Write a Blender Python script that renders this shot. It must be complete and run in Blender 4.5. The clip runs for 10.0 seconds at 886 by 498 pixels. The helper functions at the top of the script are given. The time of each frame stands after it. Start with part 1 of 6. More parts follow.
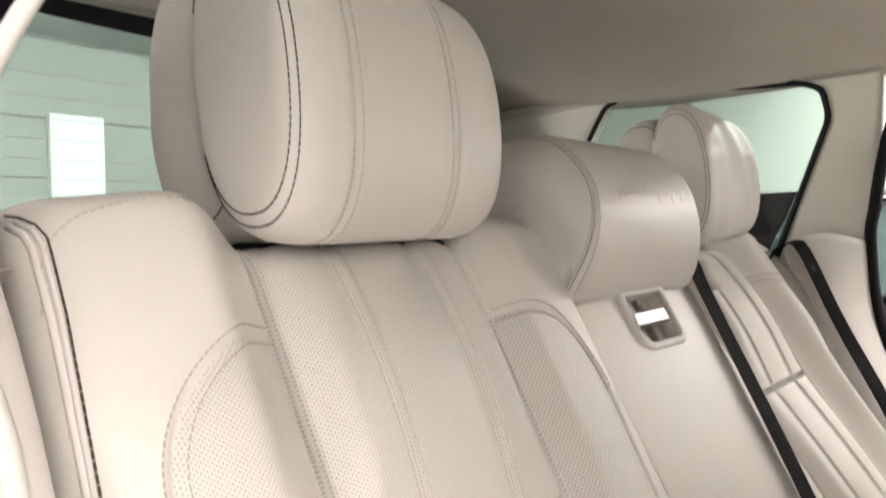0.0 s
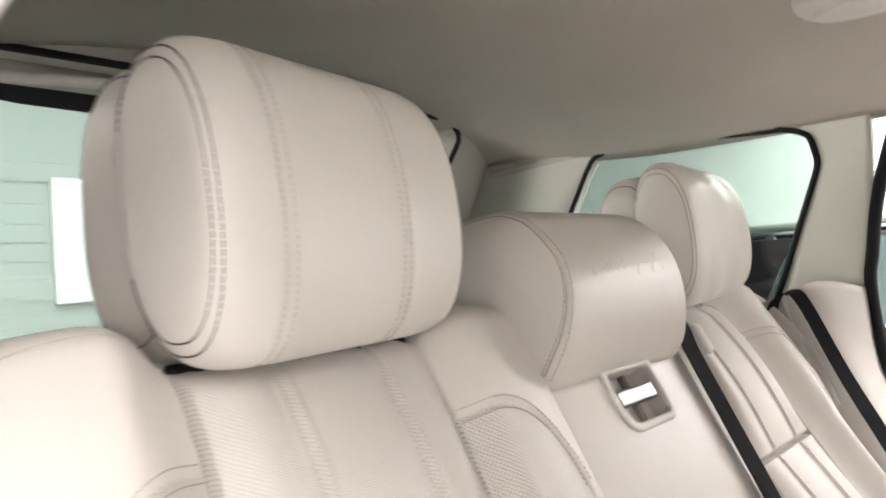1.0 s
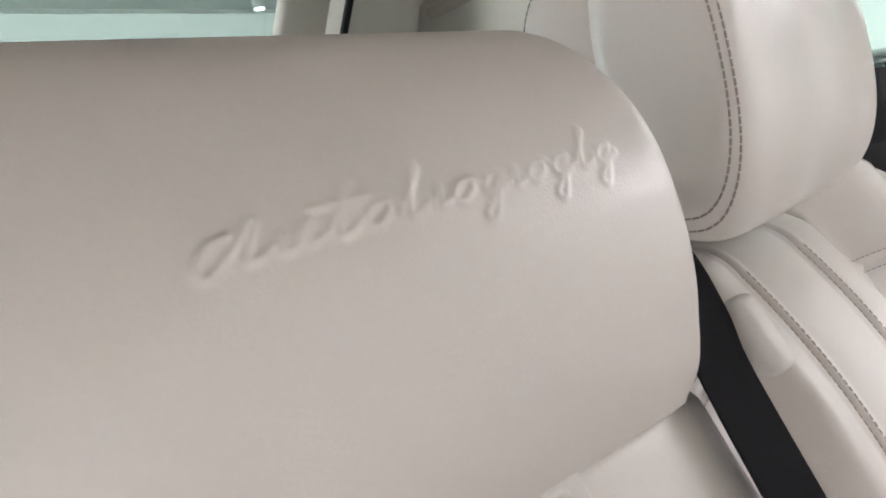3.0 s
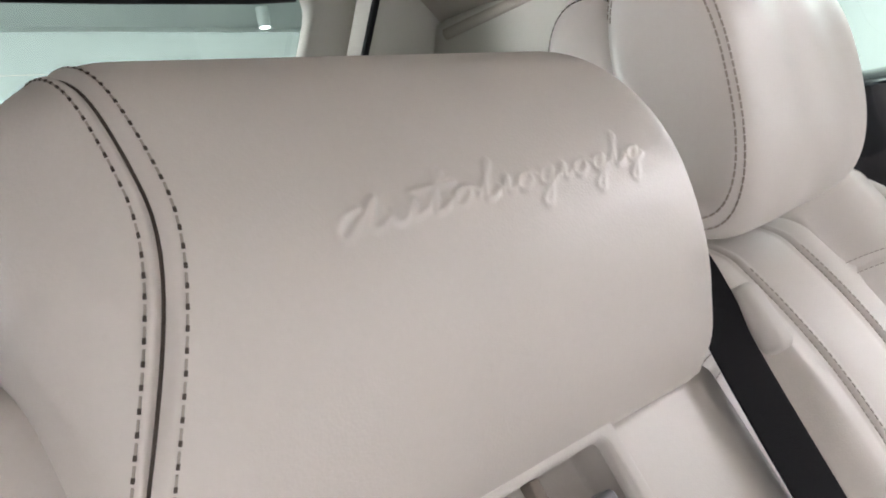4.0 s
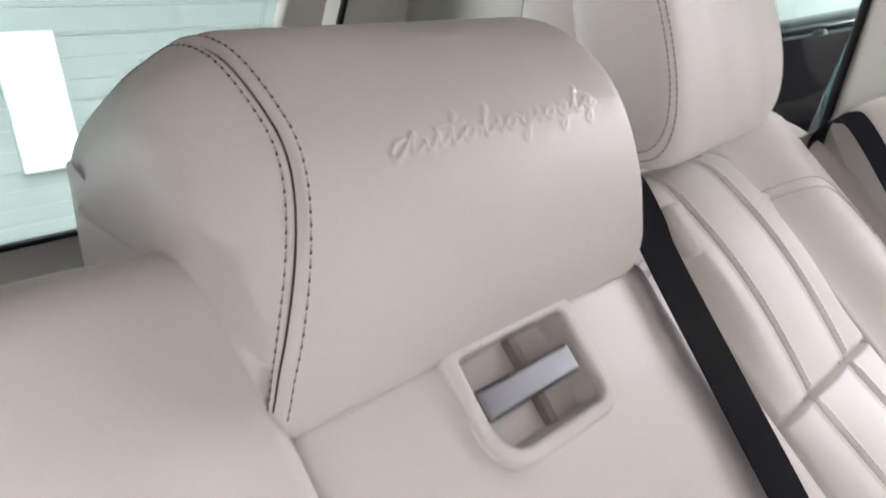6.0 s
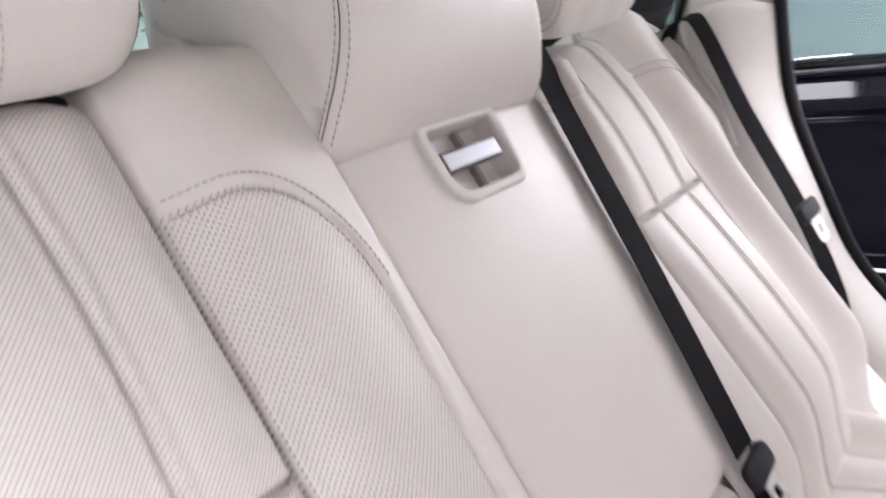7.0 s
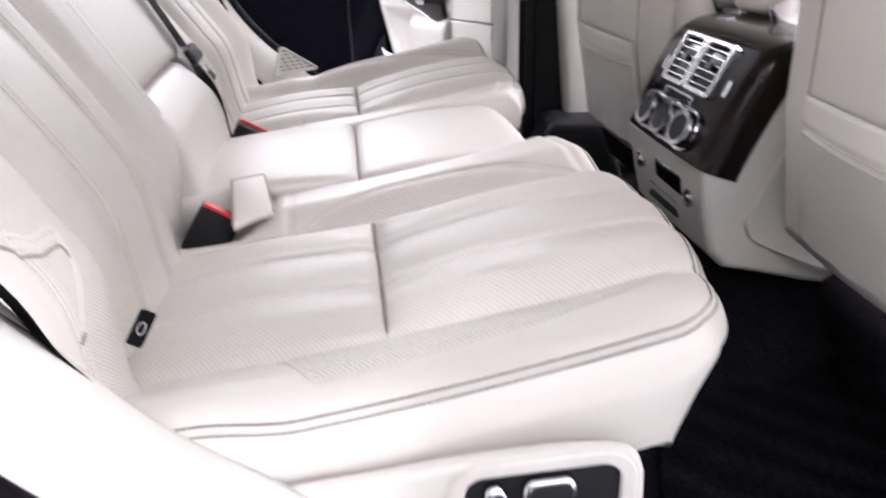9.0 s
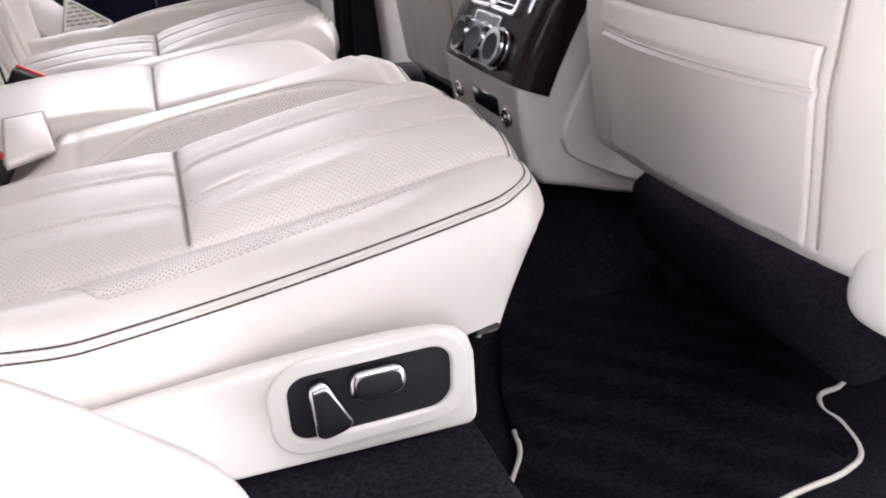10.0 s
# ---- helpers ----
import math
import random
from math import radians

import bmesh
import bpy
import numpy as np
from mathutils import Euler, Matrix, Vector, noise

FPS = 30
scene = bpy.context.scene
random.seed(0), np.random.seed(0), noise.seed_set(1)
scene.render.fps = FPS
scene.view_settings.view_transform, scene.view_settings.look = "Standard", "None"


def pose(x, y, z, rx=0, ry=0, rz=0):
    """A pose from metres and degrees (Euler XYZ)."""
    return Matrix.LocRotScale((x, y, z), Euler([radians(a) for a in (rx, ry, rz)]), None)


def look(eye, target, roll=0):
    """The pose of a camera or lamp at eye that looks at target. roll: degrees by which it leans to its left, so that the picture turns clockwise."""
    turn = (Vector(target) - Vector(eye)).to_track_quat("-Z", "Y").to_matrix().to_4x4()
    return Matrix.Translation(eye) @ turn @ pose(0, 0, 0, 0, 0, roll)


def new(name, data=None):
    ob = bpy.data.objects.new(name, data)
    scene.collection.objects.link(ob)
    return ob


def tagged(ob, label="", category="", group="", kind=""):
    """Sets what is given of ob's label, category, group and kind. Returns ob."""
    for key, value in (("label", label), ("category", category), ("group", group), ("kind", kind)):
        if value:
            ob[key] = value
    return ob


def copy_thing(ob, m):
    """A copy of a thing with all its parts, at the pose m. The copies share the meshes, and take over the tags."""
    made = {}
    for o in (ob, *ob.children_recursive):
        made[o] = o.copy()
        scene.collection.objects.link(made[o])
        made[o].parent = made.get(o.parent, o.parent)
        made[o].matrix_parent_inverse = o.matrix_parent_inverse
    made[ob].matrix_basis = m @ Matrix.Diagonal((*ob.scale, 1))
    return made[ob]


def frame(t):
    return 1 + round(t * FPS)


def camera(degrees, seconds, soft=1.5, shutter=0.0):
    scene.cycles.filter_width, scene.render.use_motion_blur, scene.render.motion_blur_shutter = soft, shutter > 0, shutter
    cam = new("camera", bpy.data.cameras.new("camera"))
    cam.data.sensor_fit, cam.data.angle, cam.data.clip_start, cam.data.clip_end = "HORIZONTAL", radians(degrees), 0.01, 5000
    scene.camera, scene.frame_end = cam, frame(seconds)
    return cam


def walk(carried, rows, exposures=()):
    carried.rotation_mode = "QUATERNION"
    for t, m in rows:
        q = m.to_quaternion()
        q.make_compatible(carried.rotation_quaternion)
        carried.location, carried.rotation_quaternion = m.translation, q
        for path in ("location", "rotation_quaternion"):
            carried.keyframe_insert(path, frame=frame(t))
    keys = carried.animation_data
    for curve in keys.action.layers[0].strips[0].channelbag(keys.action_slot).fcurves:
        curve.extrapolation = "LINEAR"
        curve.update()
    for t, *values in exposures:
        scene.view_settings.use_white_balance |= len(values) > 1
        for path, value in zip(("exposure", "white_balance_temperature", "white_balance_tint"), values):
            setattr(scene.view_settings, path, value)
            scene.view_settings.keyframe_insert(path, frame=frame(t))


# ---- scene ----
cam = camera(62.4, 10.0, soft=1.8, shutter=0.4)
PATH = [
    (0, (0.171, -0.799, 0.914), (-1.162, 0.691, 0.877), -1.2),
    (0.5, (0.175, -0.808, 0.94), (-1.167, 0.671, 1.045), -1.8),
    (1, (0.186, -0.746, 0.963), (-1.165, 0.727, 1.029), -3.8),
    (1.5, (0.078, -0.478, 0.974), (-1.312, 0.957, 0.876), -7.2),
    (2, (-0.032, -0.211, 0.968), (-1.533, 1.1, 0.8), -10.5),
    (2.5, (-0.055, -0.126, 0.971), (-1.569, 1.156, 0.715), -10.1),
    (4, (-0.027, -0.201, 0.966), (-1.538, 1.095, 0.772), -9.8),
    (4.5, (-0.019, -0.195, 0.978), (-1.512, 1.112, 0.723), -9.6),
    (5, (-0.021, -0.211, 0.981), (-1.511, 1.101, 0.737), -9.3),
    (6.5, (0.097, -0.385, 0.96), (-1.274, 0.988, 0.473), -7.8),
    (7, (0.139, -0.504, 0.913), (-1.063, 0.994, 0.357), -8.3),
    (7.5, (0.149, -0.627, 0.895), (-0.712, 1.045, 0.213), -6.2),
    (8, (0.178, -0.785, 0.867), (-0.27, 1.005, 0.096), -4.1),
    (8.5, (0.212, -0.943, 0.769), (0.138, 0.887, -0.033), -3.0),
    (9, (0.206, -1.068, 0.686), (0.424, 0.727, -0.168), -2.1),
    (9.5, (0.225, -1.084, 0.625), (0.676, 0.65, -0.263), -1.4),
    (9.8, (0.227, -1.076, 0.608), (0.797, 0.615, -0.295), -0.7),
    (10, (0.228, -1.074, 0.606), (0.846, 0.599, -0.299), -1.5),
]
EXPOSURES = [(0, 0.00, 6900, 16), (0.6, 0.27, 6750, 17), (1.5, 0.36, 6550, 15), (2.5, 0.36, 6300, 16), (4.5, 0.40, 6250, 19), (6.4, 0.42, 6150, 21), (7, 0.40, 6100, 22), (8.0, 0.24, 6070, 21), (8.5, 0.17, 6050, 21), (9.2, 0.06, 6120, 21), (10, 0.06, 6200, 20)]
walk(cam, [(t, look(eye, target, roll)) for t, eye, target, roll in PATH], EXPOSURES)

# ---- light ----
world = bpy.data.worlds.new("world")
scene.world = world
world.use_nodes = True
wn, wl = world.node_tree.nodes, world.node_tree.links
sky = wn.new("ShaderNodeTexSky")
sky.sky_type, sky.sun_disc, sky.sun_elevation, sky.sun_rotation = "NISHITA", False, radians(40), radians(200)
wl.new(sky.outputs["Color"], wn["Background"].inputs["Color"])
wn["Background"].inputs["Strength"].default_value = 0.1


def area_lamp(name, at, target, sx, sy, power, colour=(1, 1, 1)):
    lamp = bpy.data.lights.new(name, "AREA")
    lamp.shape, lamp.size, lamp.size_y, lamp.energy, lamp.color = "RECTANGLE", sx, sy, power, colour
    ob = new(name, lamp)
    ob.matrix_world = look(at, target)
    return ob


# unseen ceiling panels over the near and far sides, behind and ahead of the car,
# placed and powered to brighten the cabin
for at, sx, sy, power in [((0.9, -3.2, 2.62), 3.4, 1.0, 24), ((0.6, 5.6, 2.62), 5.0, 1.4, 340), ((-2.7, 0.2, 2.62), 0.9, 4.5, 45), ((4.8, 0.1, 2.62), 1.4, 4.0, 1650)]:
    area_lamp("showroom_light", at, (at[0], at[1], 0), sx, sy, power, (1.0, 0.985, 0.96))
# unseen fill lamp, added behind the near side to brighten the front seat backs
area_lamp("unseen_fill_lamp", (-6.75, -3.9, 1.05), (0.4, -0.6, 0.6), 4.2, 2.2, 800, (1.0, 0.975, 0.935))

# ---- tools ----
def lerp(a, b, t):
    return a + (b - a) * t


def smooth(a, b, x):
    t = min(1.0, max(0.0, (x - a) / (b - a)))
    return t * t * (3 - 2 * t)


def bump(x, c, w):
    return math.exp(-((x - c) / w) ** 2)


def mesh_object(name, verts, faces, mat, parent=None, label="", shade=True, uvs=None):
    me = bpy.data.meshes.new(name)
    me.from_pydata(verts, [], faces)
    if uvs:
        layer = me.uv_layers.new(name="UVMap")
        flat = np.array([uvs[l.vertex_index] for l in me.loops], dtype=np.float32).ravel()
        layer.data.foreach_set("uv", flat)
    me.polygons.foreach_set("use_smooth", [shade] * len(me.polygons))
    me.materials.append(mat)
    me.update()
    ob = new(name, me)
    if parent:
        ob.parent = parent
    if label:
        ob["label"] = label
    return ob


def part(name, bm, mat, parent=None, label="", shade=True):
    me = bpy.data.meshes.new(name)
    bm.normal_update()
    bm.to_mesh(me)
    bm.free()
    me.polygons.foreach_set("use_smooth", [shade] * len(me.polygons))
    me.materials.append(mat)
    ob = new(name, me)
    if parent:
        ob.parent = parent
    if label:
        ob["label"] = label
    return ob


def thing(name, label, category, group="", kind="", at=(0, 0, 0)):
    ob = new(name)
    ob.location = at
    ob.empty_display_size = 0.05
    return tagged(ob, label, category, group, kind)


def merge(bm, m, verts, faces):
    vs = [bm.verts.new(m @ Vector(v)) for v in verts]
    for f in faces:
        bm.faces.new([vs[i] for i in f])


def add_box(bm, c, s, rot=(0, 0, 0), bevel=0.0, seg=2):
    """A box of size s about c, with rounded edges."""
    made = bmesh.ops.create_cube(bm, size=1.0, matrix=pose(*c, *rot) @ Matrix.Diagonal((*s, 1)))
    if bevel > 0:
        es = list({e for v in made["verts"] for e in v.link_edges})
        bmesh.ops.bevel(bm, geom=es, offset=bevel, segments=seg, profile=0.5, affect="EDGES")


def box_part(name, c, s, mat, parent=None, label="", rot=(0, 0, 0), bevel=0.004, seg=3):
    bm = bmesh.new()
    add_box(bm, c, s, rot, bevel, seg)
    return part(name, bm, mat, parent, label, shade=bevel > 0)


def add_tube(bm, pts, r, n=8, closed=False):
    """A round bar along pts; r is one radius or one per point."""
    rings, P = [], [Vector(p) for p in pts]
    k = len(P)
    side = None
    for i, p in enumerate(P):
        a = P[(i - 1) % k] if closed or i else p
        b = P[(i + 1) % k] if closed or i < k - 1 else p
        d = (b - a).normalized()
        if side is None:
            side = d.orthogonal().normalized()
        side = (side - d * side.dot(d)).normalized()
        up = d.cross(side)
        rr = r[i] if isinstance(r, (list, tuple)) else r
        rings.append([bm.verts.new(p + (side * math.cos(6.28319 * j / n) + up * math.sin(6.28319 * j / n)) * rr) for j in range(n)])
    for i in range(k if closed else k - 1):
        A, B = rings[i], rings[(i + 1) % k]
        for j in range(n):
            bm.faces.new((A[j], A[(j + 1) % n], B[(j + 1) % n], B[j]))
    if not closed:
        bm.faces.new(rings[0][::-1])
        bm.faces.new(rings[-1])


def tube_part(name, pts, r, mat, parent=None, label="", n=10, closed=False):
    bm = bmesh.new()
    add_tube(bm, pts, r, n, closed)
    bmesh.ops.recalc_face_normals(bm, faces=bm.faces)
    return part(name, bm, mat, parent, label)


def spline(pts, n=8):
    """A smooth line through pts."""
    P = [Vector(p) for p in pts]
    out = []
    for i in range(len(P) - 1):
        a, b, c, d = P[max(0, i - 1)], P[i], P[i + 1], P[min(len(P) - 1, i + 2)]
        for j in range(n):
            t = j / n
            out.append(0.5 * ((2 * b) + (c - a) * t + (2 * a - 5 * b + 4 * c - d) * t * t + (3 * b - a - 3 * c + d) * t ** 3))
    out.append(P[-1])
    return out


def round_rect(w, h, r, n=6):
    """Outline of a rectangle with rounded corners; r one radius or four (right top, left top, left bottom, right bottom)."""
    rs = r if isinstance(r, (list, tuple)) else [r] * 4
    out = []
    for k, (sx, sy) in enumerate(((1, 1), (-1, 1), (-1, -1), (1, -1))):
        q = rs[k]
        for j in range(n + 1):
            a = math.pi / 2 * (k + j / n)
            out.append((sx * (w / 2 - q) + q * math.cos(a), sy * (h / 2 - q) + q * math.sin(a)))
    return out


def prism(bm, outline, depth, m, hole=None, bevel=0.0):
    """Extrudes a 2D outline by depth along local z, at the pose m; hole: an outline with as many points."""
    k = len(outline)
    if hole:
        rings = [[bm.verts.new(m @ Vector((x, y, z))) for x, y in o] for o, z in ((outline, 0), (outline, depth), (hole, depth), (hole, 0))]
        for a in range(4):
            A, B = rings[a], rings[(a + 1) % 4]
            for j in range(k):
                bm.faces.new((A[j], A[(j + 1) % k], B[(j + 1) % k], B[j]))
        return
    lo = [bm.verts.new(m @ Vector((x, y, 0))) for x, y in outline]
    if bevel > 0:
        cx, cy = sum(p[0] for p in outline) / k, sum(p[1] for p in outline) / k
        mid = [bm.verts.new(m @ Vector((x, y, depth - bevel))) for x, y in outline]
        m2 = [bm.verts.new(m @ Vector((lerp(x, cx, 0.3 * bevel / max(1e-5, math.hypot(x - cx, y - cy))), lerp(y, cy, 0.3 * bevel / max(1e-5, math.hypot(x - cx, y - cy))), depth - 0.3 * bevel))) for x, y in outline]
        hi = [bm.verts.new(m @ Vector((lerp(x, cx, bevel / max(1e-5, math.hypot(x - cx, y - cy))), lerp(y, cy, bevel / max(1e-5, math.hypot(x - cx, y - cy))), depth))) for x, y in outline]
        rings = [lo, mid, m2, hi]
    else:
        hi = [bm.verts.new(m @ Vector((x, y, depth))) for x, y in outline]
        rings = [lo, hi]
    for A, B in zip(rings, rings[1:]):
        for j in range(k):
            bm.faces.new((A[j], A[(j + 1) % k], B[(j + 1) % k], B[j]))
    bm.faces.new(lo[::-1])
    bm.faces.new(hi)


def prism_part(name, outline, depth, m, mat, parent=None, label="", hole=None, bevel=0.0, shade=False):
    bm = bmesh.new()
    prism(bm, outline, depth, m, hole, bevel)
    bmesh.ops.recalc_face_normals(bm, faces=bm.faces)
    return part(name, bm, mat, parent, label, shade)


def basis(o, ex, ey, ez):
    """A pose from an origin and three axes."""
    m = Matrix.Identity(4)
    for c, v in enumerate((ex, ey, ez, o)):
        for r in range(3):
            m[r][c] = v[r]
    return m


def sheet(us, vs, f, flip=False):
    """Vertices, faces and UVs of a grid on the surface f(u, v)."""
    verts = [tuple(f(u, v)) for v in vs for u in us]
    uvs = [(u, v) for v in vs for u in us]
    n = len(us)
    faces = []
    for j in range(len(vs) - 1):
        for i in range(n - 1):
            q = (j * n + i, j * n + i + 1, (j + 1) * n + i + 1, (j + 1) * n + i)
            faces.append(q[::-1] if flip else q)
    return verts, faces, uvs


def sheet_part(name, us, vs, f, mat, parent=None, label="", flip=False, thick=0.0):
    verts, faces, uvs = sheet(us, vs, f, flip)
    ob = mesh_object(name, verts, faces, mat, parent, label, True, uvs)
    if thick:
        mod = ob.modifiers.new("thickness", "SOLIDIFY")
        mod.thickness, mod.offset = thick, -1
    return ob


def split_sheet(us, vs, f, region, parent, flip=False):
    """One fine grid cut into parts: region(u, v) gives a key; parent gives, by key, the name, material, label and parent of the part."""
    verts, faces, uvs = sheet(us, vs, f, flip)
    # normals of the whole sheet, so that the parts meet without a visible step
    V = np.array(verts)
    F = np.array(faces)
    fn = np.cross(V[F[:, 2]] - V[F[:, 0]], V[F[:, 3]] - V[F[:, 1]])
    vn = np.zeros_like(V)
    for c in range(4):
        np.add.at(vn, F[:, c], fn)
    vn /= np.maximum(np.linalg.norm(vn, axis=1, keepdims=True), 1e-12)
    groups = {}
    for q in faces:
        u = sum(uvs[i][0] for i in q) / 4
        v = sum(uvs[i][1] for i in q) / 4
        groups.setdefault(region(u, v), []).append(q)
    out = {}
    for key, qs in groups.items():
        ids = sorted({i for q in qs for i in q})
        remap = {i: k for k, i in enumerate(ids)}
        name, mat, label, root = parent[key]
        out[key] = mesh_object(name, [verts[i] for i in ids], [[remap[i] for i in q] for q in qs], mat, root, label, True, [uvs[i] for i in ids])
        out[key].data.normals_split_custom_set_from_vertices([tuple(vn[i]) for i in ids])
    return out


def steps(a, b, d, fine=(), w=0.012, fd=0.0016):
    """Values from a to b about d apart, closer together round the fine ones."""
    xs = set(np.round(np.linspace(a, b, max(2, int((b - a) / d) + 1)), 5))
    for c in fine:
        xs |= {round(float(x), 5) for x in np.arange(c - w, c + w + 1e-6, fd) if a < x < b}
    xs = sorted(xs)
    out = [xs[0]]
    for x in xs[1:]:
        if x - out[-1] > 0.6 * fd:
            out.append(x)
    out[-1] = xs[-1]
    return [float(x) for x in out]


def roll(a, lim, r):
    """Carries a past lim round an arc of radius r: the new value and how far it drops."""
    if a <= lim:
        return a, 0.0
    th = (a - lim) / r
    if th < math.pi / 2:
        return lim + r * math.sin(th), r * (1 - math.cos(th))
    return lim + r, r + (a - lim - r * math.pi / 2)


def add_stitches(bm, pts, normals=None, length=0.0034, gap=0.0016, r=0.00042, lift=0.0002):
    """A row of small thread stitches along a line."""
    P = [Vector(p) for p in pts]
    pos, i = 0.0, 0
    seg = [(b - a).length for a, b in zip(P, P[1:])]
    total = sum(seg)
    acc = [0.0]
    for s in seg:
        acc.append(acc[-1] + s)
    base = ((-1, -1, -1), (1, -1, -1), (1, 1, -1), (-1, 1, -1), (-1, -1, 1), (1, -1, 1), (1, 1, 1), (-1, 1, 1))
    faces = ((0, 3, 2, 1), (4, 5, 6, 7), (0, 1, 5, 4), (1, 2, 6, 5), (2, 3, 7, 6), (3, 0, 4, 7))
    while pos + length < total:
        mid = pos + length / 2
        while acc[i + 1] < mid:
            i += 1
        d = (P[i + 1] - P[i]).normalized()
        c = P[i] + d * (mid - acc[i])
        nrm = Vector(normals[i]) if normals else d.orthogonal()
        b = d.cross(nrm).normalized()
        nn = b.cross(d)
        m = basis(c + nn * lift, d * length / 2, b * r, nn * r)
        merge(bm, m, base, faces)
        pos += length + gap


def line_on(f, uv, eps=0.002):
    """Points and normals along a line of (u, v) on the surface f."""
    P, N = [], []
    for u, v in uv:
        p = Vector(f(u, v))
        du = Vector(f(u + eps, v)) - Vector(f(u - eps, v))
        dv = Vector(f(u, v + eps)) - Vector(f(u, v - eps))
        P.append(p)
        N.append(du.cross(dv).normalized())
    return P, N


def stitch_part(name, lines, mat, parent, label="", flip=False, **kw):
    bm = bmesh.new()
    for P, N in lines:
        add_stitches(bm, P, [-n for n in N] if flip else N, **kw)
    ob = part(name, bm, mat, parent, label, shade=False)
    ob["kind"] = "stuff"
    return ob

# ---- materials ----
def material(name, colour, rough=0.5, metal=0.0, grain=0.0, grain_scale=400.0, mottle=0.06, mottle_scale=9.0, bump_scale=None, bump_strength=0.15, coat=0.0, spec=0.5, wrinkle=0.0):
    """Principled surface with two scales of variation and a fine relief."""
    m = bpy.data.materials.new(name)
    m.use_nodes = True
    n, l = m.node_tree.nodes, m.node_tree.links
    b = n["Principled BSDF"]
    b.inputs["Roughness"].default_value, b.inputs["Metallic"].default_value = rough, metal
    b.inputs["Coat Weight"].default_value = coat
    b.inputs["Specular IOR Level"].default_value = spec
    tc = n.new("ShaderNodeTexCoord")
    n1 = n.new("ShaderNodeTexNoise")
    n1.inputs["Scale"].default_value, n1.inputs["Detail"].default_value = mottle_scale, 4
    l.new(tc.outputs["Object"], n1.inputs["Vector"])
    n2 = n.new("ShaderNodeTexNoise")
    n2.inputs["Scale"].default_value, n2.inputs["Detail"].default_value = grain_scale, 3
    l.new(tc.outputs["Object"], n2.inputs["Vector"])
    mixa = n.new("ShaderNodeMix")
    mixa.data_type = "RGBA"
    mixa.inputs["A"].default_value = (*[c * (1 - mottle) for c in colour], 1)
    mixa.inputs["B"].default_value = (*[min(1, c * (1 + mottle)) for c in colour], 1)
    l.new(n1.outputs["Fac"], mixa.inputs["Factor"])
    mixb = n.new("ShaderNodeMix")
    mixb.data_type, mixb.blend_type = "RGBA", "MULTIPLY"
    ramp = n.new("ShaderNodeMapRange")
    ramp.inputs["From Min"].default_value, ramp.inputs["From Max"].default_value = 0.3, 0.7
    ramp.inputs["To Min"].default_value, ramp.inputs["To Max"].default_value = 1 - grain, 1.0
    l.new(n2.outputs["Fac"], ramp.inputs["Value"])
    mixb.inputs["Factor"].default_value = 1.0
    l.new(mixa.outputs["Result"], mixb.inputs["A"])
    l.new(ramp.outputs["Result"], mixb.inputs["B"])
    l.new(mixb.outputs["Result"], b.inputs["Base Color"])
    rr = n.new("ShaderNodeMapRange")
    rr.inputs["To Min"].default_value, rr.inputs["To Max"].default_value = max(0.02, rough * 0.85), min(1, rough * 1.15)
    l.new(n1.outputs["Fac"], rr.inputs["Value"])
    l.new(rr.outputs["Result"], b.inputs["Roughness"])
    if bump_scale or wrinkle:
        bp = n.new("ShaderNodeBump")
        bp.inputs["Strength"].default_value, bp.inputs["Distance"].default_value = bump_strength, 0.001
        if bump_scale:
            vo = n.new("ShaderNodeTexVoronoi")
            vo.feature = "SMOOTH_F1"
            vo.inputs["Scale"].default_value = bump_scale
            l.new(tc.outputs["Object"], vo.inputs["Vector"])
            l.new(vo.outputs["Distance"], bp.inputs["Height"])
        l.new(bp.outputs["Normal"], b.inputs["Normal"])
        if wrinkle:
            w = n.new("ShaderNodeTexNoise")
            w.inputs["Scale"].default_value, w.inputs["Detail"].default_value, w.inputs["Distortion"].default_value = 14, 2, 0.6
            l.new(tc.outputs["Object"], w.inputs["Vector"])
            b2 = n.new("ShaderNodeBump")
            b2.inputs["Strength"].default_value, b2.inputs["Distance"].default_value = wrinkle, 0.006
            l.new(w.outputs["Fac"], b2.inputs["Height"])
            l.new(b2.outputs["Normal"], bp.inputs["Normal"])
    return m


